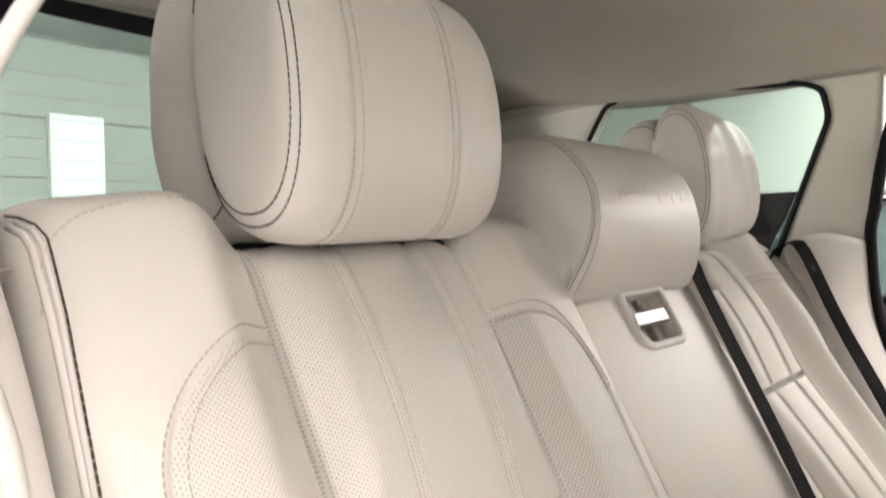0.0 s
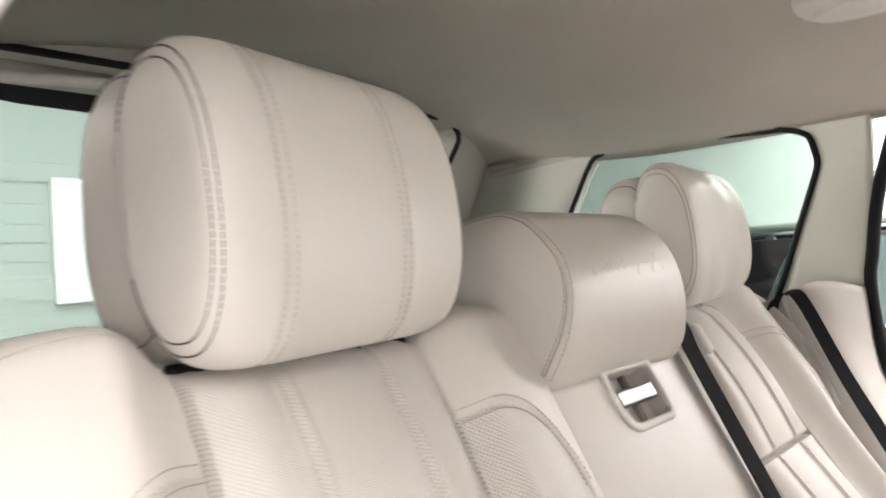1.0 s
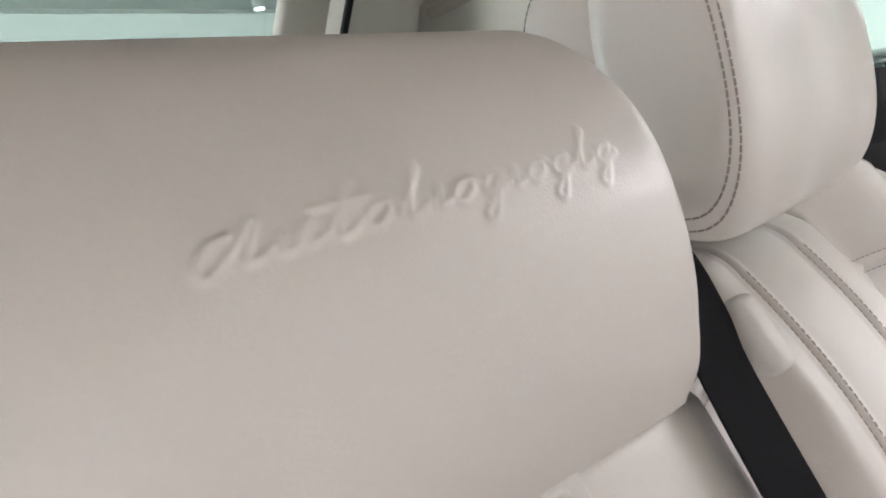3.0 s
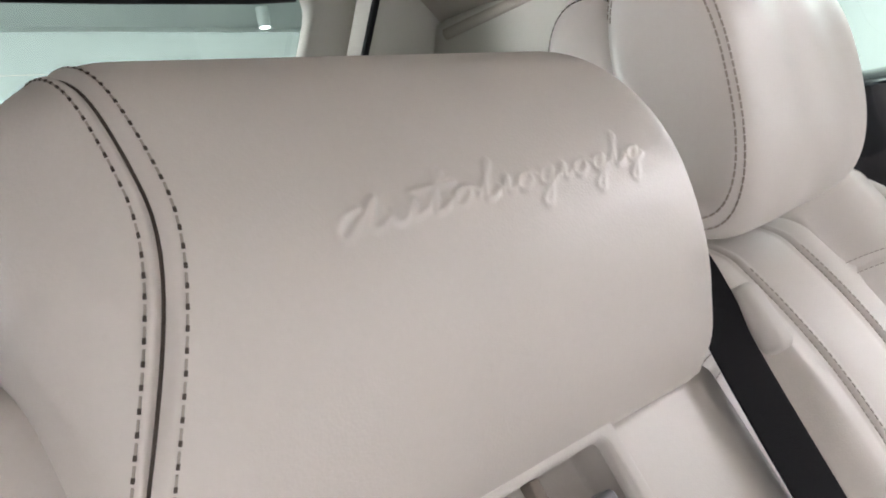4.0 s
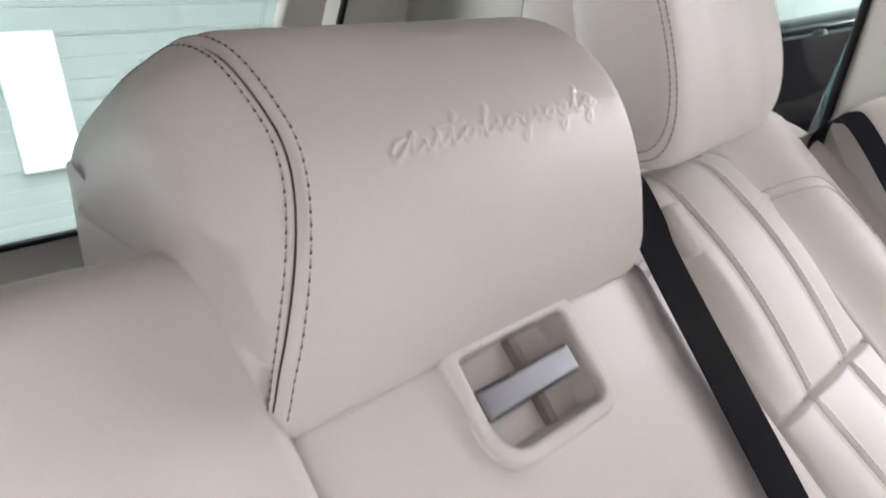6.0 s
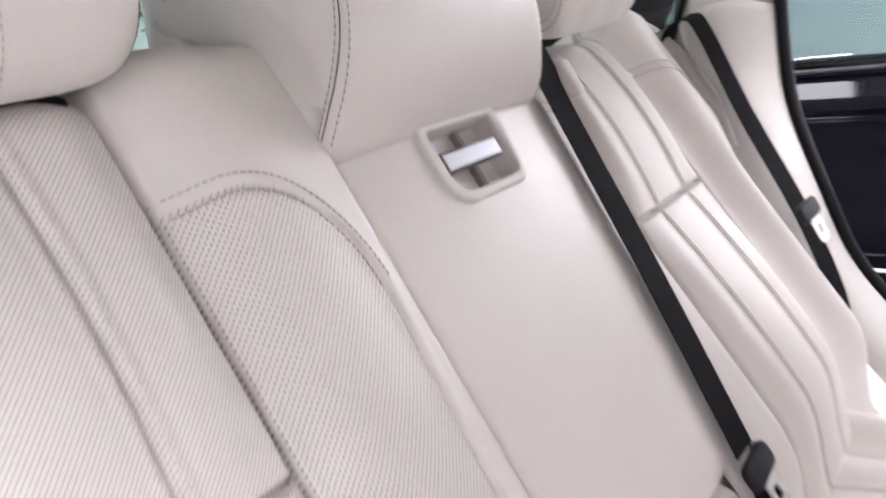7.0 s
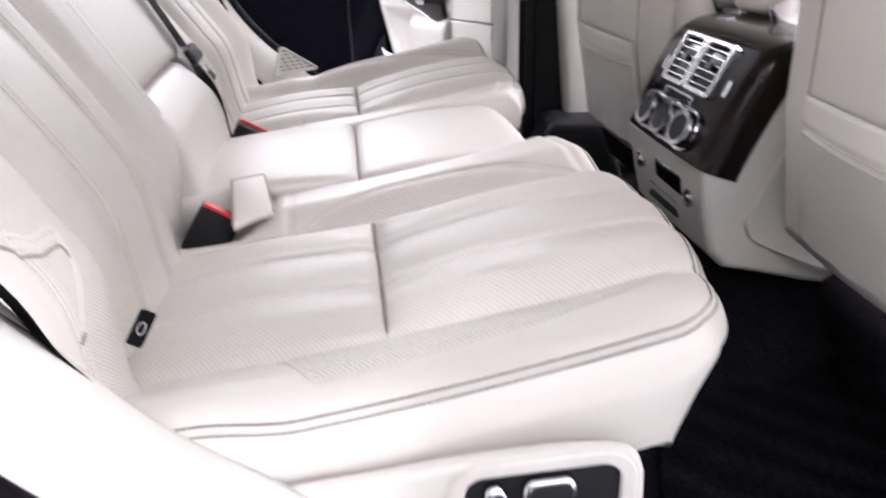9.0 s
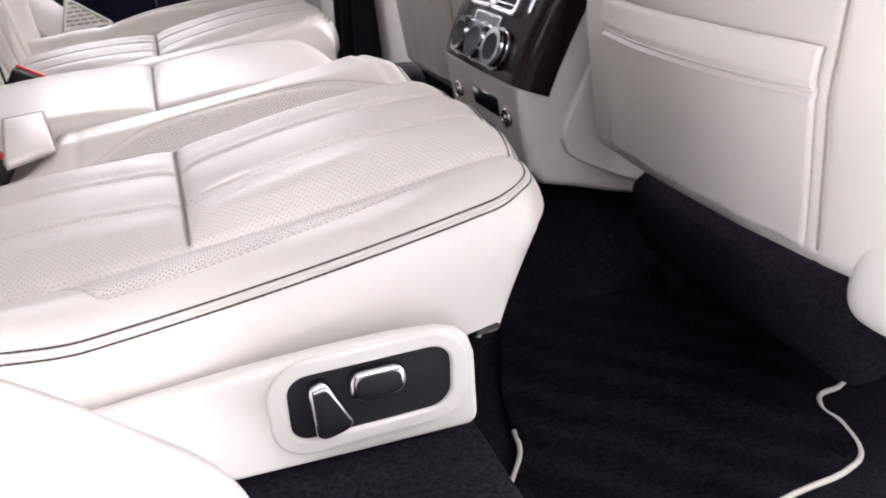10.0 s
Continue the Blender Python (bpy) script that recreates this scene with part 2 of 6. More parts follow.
def perforate(m, pitch=0.0044, hole=0.00056, dark=0.18):
    """Adds rows of small punched holes, set out on the leather's own measure."""
    n, l = m.node_tree.nodes, m.node_tree.links
    b = n["Principled BSDF"]
    uv = n.new("ShaderNodeTexCoord")
    sep = n.new("ShaderNodeSeparateXYZ")
    l.new(uv.outputs["UV"], sep.inputs[0])

    def op(kind, a, c=None):
        q = n.new("ShaderNodeMath")
        q.operation = kind
        for i, v in enumerate((a, c)):
            if v is None:
                continue
            if isinstance(v, (int, float)):
                q.inputs[i].default_value = v
            else:
                l.new(v, q.inputs[i])
        return q.outputs[0]

    row = pitch * 0.5
    out = None
    for off in (0.0, 0.5):
        u = op("SUBTRACT", op("FRACT", op("ADD", op("DIVIDE", sep.outputs[0], pitch), off)), 0.5)
        v = op("SUBTRACT", op("FRACT", op("ADD", op("DIVIDE", sep.outputs[1], row * 2), off)), 0.5)
        d = op("SQRT", op("ADD", op("POWER", op("MULTIPLY", u, pitch), 2.0), op("POWER", op("MULTIPLY", v, row * 2), 2.0)))
        out = d if out is None else op("MINIMUM", out, d)
    mr = n.new("ShaderNodeMapRange")
    mr.inputs["From Min"].default_value, mr.inputs["From Max"].default_value = hole * 0.75, hole * 1.25
    mr.inputs["To Min"].default_value, mr.inputs["To Max"].default_value = dark, 1.0
    l.new(out, mr.inputs["Value"])
    old = b.inputs["Base Color"].links[0].from_socket
    mx = n.new("ShaderNodeMix")
    mx.data_type, mx.blend_type = "RGBA", "MULTIPLY"
    mx.inputs["Factor"].default_value = 1.0
    l.new(old, mx.inputs["A"])
    l.new(mr.outputs["Result"], mx.inputs["B"])
    l.new(mx.outputs["Result"], b.inputs["Base Color"])
    bp = n.new("ShaderNodeBump")
    bp.inputs["Strength"].default_value, bp.inputs["Distance"].default_value = 0.6, 0.0008
    l.new(mr.outputs["Result"], bp.inputs["Height"])
    if b.inputs["Normal"].links:
        l.new(b.inputs["Normal"].links[0].from_socket, bp.inputs["Normal"])
    l.new(bp.outputs["Normal"], b.inputs["Normal"])
    return m


CREAM = (0.64, 0.602, 0.560)
leather = material("cream_leather", CREAM, 0.38, bump_scale=900, bump_strength=0.07, grain=0.02, mottle=0.03, wrinkle=0.035)
leather_perf = perforate(material("perforated_leather", CREAM, 0.42, bump_scale=900, bump_strength=0.07, grain=0.02, mottle=0.03, wrinkle=0.05))
leather_fine = perforate(material("finely_perforated_leather", CREAM, 0.42, bump_scale=900, bump_strength=0.07, grain=0.02, mottle=0.03, wrinkle=0.05), 0.0044, 0.00040, 0.40)
leather_mid = perforate(material("softly_perforated_leather", CREAM, 0.42, bump_scale=900, bump_strength=0.07, grain=0.02, mottle=0.03, wrinkle=0.05), 0.0034, 0.00044, 0.32)
leather_far = material("soft_cream_leather", CREAM, 0.46, bump_scale=900, bump_strength=0.07, grain=0.02, mottle=0.03, wrinkle=0.06)
trim_plastic = material("cream_trim", (0.64, 0.61, 0.57), 0.5, bump_scale=900, bump_strength=0.10, grain=0.02, mottle=0.02)
# darker than the cream trim: the shade round the tail is put into the colour
pillar_trim = material("shaded_grey_green_trim", (0.47, 0.465, 0.41), 0.6, bump_scale=900, bump_strength=0.10, grain=0.02, mottle=0.02)
headliner_cloth = material("headliner_cloth", (0.44, 0.405, 0.35), 0.95, grain=0.10, grain_scale=900, bump_scale=1200, bump_strength=0.25, spec=0.1)
carpet = material("black_carpet", (0.018, 0.0172, 0.023), 1.0, grain=0.75, grain_scale=260, mottle=0.35, mottle_scale=40, bump_scale=420, bump_strength=1.0, spec=0.02)
mat_pile = material("black_mat_pile", (0.017, 0.0165, 0.022), 1.0, grain=0.75, grain_scale=240, mottle=0.4, mottle_scale=14, bump_scale=380, bump_strength=1.0, spec=0.02)
piping = material("cream_piping", (0.62, 0.60, 0.55), 0.7, grain=0.2, grain_scale=600)
webbing = material("black_webbing", (0.0065, 0.006, 0.0075), 0.75, grain=0.3, grain_scale=1500, bump_scale=1800, bump_strength=0.4, spec=0.06)
black_plastic = material("black_plastic", (0.014, 0.014, 0.017), 0.5, spec=0.25, grain=0.1, bump_scale=1200, bump_strength=0.1)
jamb_paint = material("black_jamb_paint", (0.0035, 0.003, 0.0045), 0.7, mottle=0.2, spec=0.03)
black_rubber = material("black_rubber", (0.008, 0.008, 0.009), 0.6, mottle=0.1, spec=0.15)
thread_dark = material("dark_thread", (0.06, 0.045, 0.035), 0.8)
thread_taupe = material("taupe_thread", (0.36, 0.325, 0.285), 0.8)
thread_pale = material("pale_thread", (0.49, 0.45, 0.40), 0.8)
seam_dark = material("seam_shadow_piping", (0.30, 0.26, 0.22), 0.7)
seam_grey = material("grey_trim_edge", (0.34, 0.325, 0.305), 0.55, mottle=0.05)
chrome = material("satin_chrome", (0.72, 0.72, 0.74), 0.22, 1.0, mottle=0.02)
handle_chrome = material("bright_chrome", (0.21, 0.21, 0.222), 0.32, 1.0, mottle=0.02)
steel = material("bright_steel", (0.75, 0.75, 0.77), 0.15, 1.0, mottle=0.02)
red_plastic = material("red_plastic", (0.62, 0.03, 0.035), 0.4, mottle=0.05)
gloss_black = material("gloss_black", (0.01, 0.01, 0.012), 0.1, coat=0.5)
car_paint = material("dark_blue_paint", (0.0008, 0.0008, 0.0020), 0.06, 0.0, coat=0.0, mottle=0.05, spec=0.085)
rubber_tyre = material("tyre_rubber", (0.014, 0.014, 0.015), 0.8, bump_scale=200, bump_strength=0.3)
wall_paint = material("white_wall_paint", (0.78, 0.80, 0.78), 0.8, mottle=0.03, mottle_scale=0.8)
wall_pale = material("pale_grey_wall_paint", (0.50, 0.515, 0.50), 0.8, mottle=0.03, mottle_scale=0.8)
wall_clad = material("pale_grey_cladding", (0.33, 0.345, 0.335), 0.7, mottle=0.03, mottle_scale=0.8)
# for the unseen near wall: kept dark to hold down bounced light and reflections
wall_grey = material("unseen_wall_grey", (0.20, 0.197, 0.19), 0.8, mottle=0.05, mottle_scale=0.8)
floor_paint = material("pale_polished_floor", (0.44, 0.44, 0.445), 0.22, mottle=0.05, mottle_scale=2)
leaf_green = material("dark_green_leaf", (0.035, 0.07, 0.03), 0.5, mottle=0.3, mottle_scale=25)
bark = material("brown_bark", (0.12, 0.08, 0.05), 0.9, grain=0.4, grain_scale=80)
pot_grey = material("grey_pot", (0.3, 0.3, 0.3), 0.6, mottle=0.1)


def wood_material():
    m = material("dark_walnut_veneer", (0.045, 0.02, 0.014), 0.14, spec=0.2, coat=0.15, mottle=0.2)
    n, l = m.node_tree.nodes, m.node_tree.links
    tc = n.new("ShaderNodeTexCoord")
    mp = n.new("ShaderNodeMapping")
    mp.inputs["Scale"].default_value = (30, 90, 12)
    w = n.new("ShaderNodeTexNoise")
    w.inputs["Scale"].default_value, w.inputs["Detail"].default_value, w.inputs["Distortion"].default_value = 1.2, 6, 1.5
    l.new(tc.outputs["Object"], mp.inputs["Vector"])
    l.new(mp.outputs["Vector"], w.inputs["Vector"])
    r = n.new("ShaderNodeValToRGB")
    r.color_ramp.elements[0].color, r.color_ramp.elements[0].position = (0.004, 0.0025, 0.0025, 1), 0.35
    r.color_ramp.elements[1].color, r.color_ramp.elements[1].position = (0.015, 0.0065, 0.005, 1), 0.72
    l.new(w.outputs["Fac"], r.inputs["Fac"])
    l.new(r.outputs["Color"], n["Principled BSDF"].inputs["Base Color"])
    return m


walnut = wood_material()


def glass_material(name, tint, rough=0.0):
    m = bpy.data.materials.new(name)
    m.use_nodes = True
    n, l = m.node_tree.nodes, m.node_tree.links
    n.remove(n["Principled BSDF"])
    t, g, mix, fr = n.new("ShaderNodeBsdfTransparent"), n.new("ShaderNodeBsdfGlossy"), n.new("ShaderNodeMixShader"), n.new("ShaderNodeFresnel")
    t.inputs["Color"].default_value = (*tint, 1)
    g.inputs["Roughness"].default_value = rough
    fr.inputs["IOR"].default_value = 1.45
    l.new(fr.outputs[0], mix.inputs[0])
    l.new(t.outputs[0], mix.inputs[1])
    l.new(g.outputs[0], mix.inputs[2])
    l.new(mix.outputs[0], n["Material Output"].inputs["Surface"])
    return m


car_glass = glass_material("green_tinted_glass", (0.44, 0.56, 0.51))
clear_glass = glass_material("dark_car_glass", (0.35, 0.42, 0.42))


def glow_material(name, colour, strength):
    m = bpy.data.materials.new(name)
    m.use_nodes = True
    n, l = m.node_tree.nodes, m.node_tree.links
    n.remove(n["Principled BSDF"])
    e = n.new("ShaderNodeEmission")
    e.inputs["Color"].default_value, e.inputs["Strength"].default_value = (*colour, 1), strength
    l.new(e.outputs[0], n["Material Output"].inputs["Surface"])
    return m


strip_glow = glow_material("strip_glow", (1, 0.99, 0.98), 55.0)
lamp_glow = glow_material("lamp_glow", (1, 0.99, 0.97), 6.0)


def brush_stripes(m, period, dark):
    """Faint lighter and darker bands, as a vacuum cleaner leaves them in a pile."""
    n, l = m.node_tree.nodes, m.node_tree.links
    b = n["Principled BSDF"]
    tc, w, mr, mx = n.new("ShaderNodeTexCoord"), n.new("ShaderNodeTexWave"), n.new("ShaderNodeMapRange"), n.new("ShaderNodeMix")
    w.wave_type, w.bands_direction = "BANDS", "DIAGONAL"
    w.inputs["Scale"].default_value, w.inputs["Distortion"].default_value, w.inputs["Detail"].default_value = period, 3.0, 2.0
    l.new(tc.outputs["Object"], w.inputs["Vector"])
    mr.inputs["To Min"].default_value = dark
    l.new(w.outputs["Fac"], mr.inputs["Value"])
    mx.data_type, mx.blend_type = "RGBA", "MULTIPLY"
    mx.inputs["Factor"].default_value = 1.0
    l.new(b.inputs["Base Color"].links[0].from_socket, mx.inputs["A"])
    l.new(mr.outputs["Result"], mx.inputs["B"])
    l.new(mx.outputs["Result"], b.inputs["Base Color"])


brush_stripes(mat_pile, 7.0, 0.55)

# ---- rear seats ----
BO, BU, BN = Vector((0.0437, 0, 0.34)), Vector((-0.4846, 0, 0.8747)), Vector((0.8747, 0, 0.4846))
MID_BACK, MID_CUSHION = -0.016, -0.063
FAR_RECLINE = 0.095


def bp(y, s, d):
    """A point on the backrests: y across, s up the rake, d out of their plane."""
    p = BO + BU * s + BN * d
    return Vector((p.x, y, p.z))


def outer_arc(q, s):
    if s > 0.49:
        return 0.10 * (math.hypot((q + 0.512) / 0.108, (s - 0.49) / 0.092) - 1)
    return -0.62 - q


def inner_arc(q, s):
    if s > 0.478:
        return 0.085 * (math.hypot(max(0.0, q + 0.25) / 0.08, (s - 0.478) / 0.093) - 1)
    return q + 0.17 + 0.05 * (0.478 - s)


def back_relief(q, s):
    d = 0.0
    up = smooth(-0.02, 0.12, s)
    if q < -0.512:
        d += (0.040 * smooth(0, 0.062, -0.512 - q) - 0.012 * smooth(0.06, 0.13, -0.512 - q)) * lerp(0.55, 1, up)
        d -= 0.0034 * bump(outer_arc(q, s), 0, 0.0026)
        d += 0.0011 * (bump(outer_arc(q, s), 0.006, 0.004) + bump(outer_arc(q, s), -0.006, 0.004))
    elif q > -0.29:
        d += (0.016 * smooth(0, 0.045, q + 0.29) - 0.010 * smooth(0.065, 0.135, q + 0.29)) * lerp(0.6, 1, up)
        d -= 0.0034 * bump(inner_arc(q, s), 0, 0.0026)
        d += 0.0011 * (bump(inner_arc(q, s), 0.006, 0.004) + bump(inner_arc(q, s), -0.006, 0.004))
    else:
        for a, b in ((-0.512, -0.446), (-0.446, -0.354), (-0.354, -0.29)):
            if a <= q <= b:
                t = (2 * q - a - b) / (b - a)
                d += 0.006 * (1 - t * t)
        for c in (-0.446, -0.354):
            d += 0.0022 * bump(q, c - 0.0055, 0.0035) + 0.0022 * bump(q, c + 0.0055, 0.0035) - 0.0025 * bump(q, c, 0.002)
        fade = smooth(0, 0.035, q + 0.512) * smooth(0, 0.035, -0.29 - q)
        d += fade * (0.016 * math.sin(math.pi * min(1, max(0, (s - 0.408) / 0.27))) if s > 0.408 else 0.012 * math.sin(math.pi * min(1, max(0, s / 0.408))))
        d -= 0.012 * bump(s, 0.408, 0.0024)
    for c in (-0.512, -0.29):
        d -= 0.012 * bump(q, c, 0.0028)
    d -= 0.040 * smooth(0.15, 0.0, s) + 0.020 * smooth(0.10, 0.02, s) * smooth(-0.292, -0.252, q)
    return d


def back_top(q):
    return 0.660 + 0.028 * smooth(-0.500, -0.545, q) + 0.022 * smooth(-0.300, -0.270, q)


def outer_back(mirror):
    ym = (lambda q: 2 * MID_BACK - q) if mirror else (lambda q: q)

    def f(q, s):
        st = back_top(q)
        sn, drop_s = roll(s, st - 0.036, 0.036)
        qn, drop_q = roll(-q, 0.628, 0.034)
        qn2, drop_i = roll(-qn, -0.158, 0.010)
        d = back_relief(min(max(q, -0.640), -0.150), min(s, st - 0.02))
        d = d * (1 - 0.6 * smooth(0, 0.05, drop_s)) - drop_s - drop_q - drop_i
        return bp(ym(qn2), sn, d - (FAR_RECLINE * sn + 0.020 * smooth(-0.555, -0.60, q) * smooth(0.50, 0.35, s) if mirror else 0.0))

    return f


def outer_region(q, s):
    if q < -0.512:
        return "outer_perf" if outer_arc(q, s) < 0 else "outer"
    if q > -0.29:
        return "inner_perf" if inner_arc(q, s) < 0 else "inner"
    return "upper" if s > 0.408 else "lower"


def build_back(mirror):
    near = not mirror
    root = thing("rear_seat", "cream leather outer rear seat back with perforated centre and stitched channels" if near else "cream leather far rear seat back with fluted centre panel", "seat back", "outer rear seats", at=bp(-0.4 if near else 0.376, 0, -0.06))
    perf = leather_mid if near else leather_far
    f0 = outer_back(mirror)
    o = Vector(root.location)
    f = lambda q, s: f0(q, s) - o
    us = steps(-0.735, -0.140, 0.0026, (-0.512, -0.446, -0.354, -0.29, -0.62, -0.17))
    vs = steps(-0.06, 0.84, 0.0034, (0.408,))
    parts = {
        "outer": ("outer_bolster", leather, "", root),
        "outer_perf": ("perforated_bolster_panel", perf, "perforated leather panel inside a stitched arc", root),
        "upper": ("upper_insert", perf, "perforated leather insert with raised channels", root),
        "lower": ("lower_insert", perf, "perforated lumbar insert below a deep seam", root),
        "inner": ("inner_bolster", leather, "", root),
        "inner_perf": ("perforated_inner_panel", leather_perf if near else leather_far, "perforated leather panel inside a stitched arc", root),
    }
    split_sheet(us, vs, f, outer_region, parts, flip=mirror)
    yc = -0.40 if near else 2 * MID_BACK + 0.40
    c = bp(yc, 0.30, -0.085) - o
    box_part("back_shell", c, (0.07, 0.50, 0.62), leather, root, "plain leather rear shell", rot=(0, -29, 0), bevel=0.03)

    def row(points, off):
        P, N = line_on(f, points)
        return [p + (n if not mirror else -n) * 0.0002 for p, n in zip(P, N)], [(n if not mirror else -n) for n in N]

    arc = [(-0.512 - 0.1140 * math.cos(a), 0.49 + 0.098 * math.sin(a)) for a in np.linspace(0, math.pi / 2, 30)]
    arc2 = [(-0.512 - 0.102 * math.cos(a), 0.49 + 0.086 * math.sin(a)) for a in np.linspace(0, math.pi / 2, 30)]
    arc3 = [(-0.288 + 0.038 * t, 0.5775) for t in np.linspace(0, 1, 8)] + [(-0.25 + 0.0865 * math.sin(a), 0.478 + 0.0995 * math.cos(a)) for a in np.linspace(0.1, math.pi / 2, 24)]
    arc4 = [(-0.288 + 0.038 * t, 0.5655) for t in np.linspace(0, 1, 8)] + [(-0.25 + 0.0745 * math.sin(a), 0.478 + 0.0875 * math.cos(a)) for a in np.linspace(0.1, math.pi / 2, 24)]
    arc5 = [(p.x, p.y) for p in spline([(-0.660, 0.606, 0), (-0.652, 0.638, 0), (-0.634, 0.656, 0), (-0.612, 0.664, 0), (-0.585, 0.667, 0), (-0.555, 0.665, 0), (-0.525, 0.655, 0)], 8)]
    stitch_part("arc_stitching", [row(a, 0) for a in (arc3, arc4)], thread_taupe, root, "taupe thread stitching along the inner arc")
    stitch_part("outer_arc_stitching", [row(a, 0) for a in (arc, arc2)], thread_taupe, root, "taupe thread stitching along the outer arc")
    stitch_part("shoulder_stitching", [row(arc5, 0)], thread_pale, root, "pale stitching over the shoulder")
    chan = [[(c + w, s) for s in np.linspace(0.02, 0.62, 60)] for c in (-0.446, -0.354) for w in (-0.0055, 0.0055)]
    stitch_part("channel_stitching", [row(a, 0) for a in chan], thread_pale, root, "pale thread stitching on the channels")
    rim = lambda s: -0.648 - 0.05 * max(0.0, 0.60 - s) - 0.024 * smooth(0.645, 0.69, s)
    stitch_part("edge_stitching", [row([(rim(s), s) for s in np.linspace(0.05, 0.675, 70)], 0)], thread_dark, root, "dark stitching down the side edge", length=0.0052, gap=0.0007, r=0.00065)
    for w, r in ((0.0065, 0.0017), (0.0125, 0.0024)):
        P, N = row([(rim(s) - w * (0.75 + 0.25 * math.sin(8 * s + 90 * w)), s) for s in np.linspace(0.05, 0.665, 60)], 0)
        tube_part("edge_gather", [p - n * 0.0008 for p, n in zip(P, N)], r, leather, root, "gathered leather fold along the side seam", n=8)
    # hem of the cover with its gathers, and a small black fabric tag by the seat's base
    if near:
        hem = spline([(-0.640, 0.192, 0), (-0.627, 0.169, 0), (-0.612, 0.152, 0), (-0.598, 0.149, 0), (-0.591, 0.145, 0), (-0.594, 0.126, 0), (-0.604, 0.108, 0), (-0.618, 0.089, 0)], 6)
        for k, (w, r, mat) in enumerate(((0.0, 0.0016, seam_dark), (0.006, 0.0032, leather), (0.013, 0.0026, leather))):
            P, N = row([(p.x + 0.4 * w, p.y + w) for p in hem], 0)
            tube_part("hem_seam" if k == 0 else "hem_gather", [p - n * (0.0006 if k == 0 else 0.0016) for p, n in zip(P, N)], r, mat, root, "dark seam at the hem of the cover" if k == 0 else "gathered leather above the hem", n=8)
        tn = Vector((0.45, -0.85, 0.28)).normalized()
        tx = Vector((0.62, 0.0, 0.78)).cross(tn).normalized()
        m = basis(bp(-0.585, 0.066, 0.034) - o, tx, tn.cross(tx), tn)
        tag = prism_part("child_seat_tag", round_rect(0.012, 0.027, 0.002), 0.0016, m, webbing, root, "black fabric tag with a pale round mark")
        prism_part("tag_mark", [(0.0032 * math.cos(a), 0.005 * math.sin(a)) for a in np.linspace(0, 6.283, 17)[:-1]], 0.0020, m, piping, tag, hole=[(0.0024 * math.cos(a), 0.004 * math.sin(a)) for a in np.linspace(0, 6.283, 17)[:-1]])
    return root


build_back(False)
build_back(True)


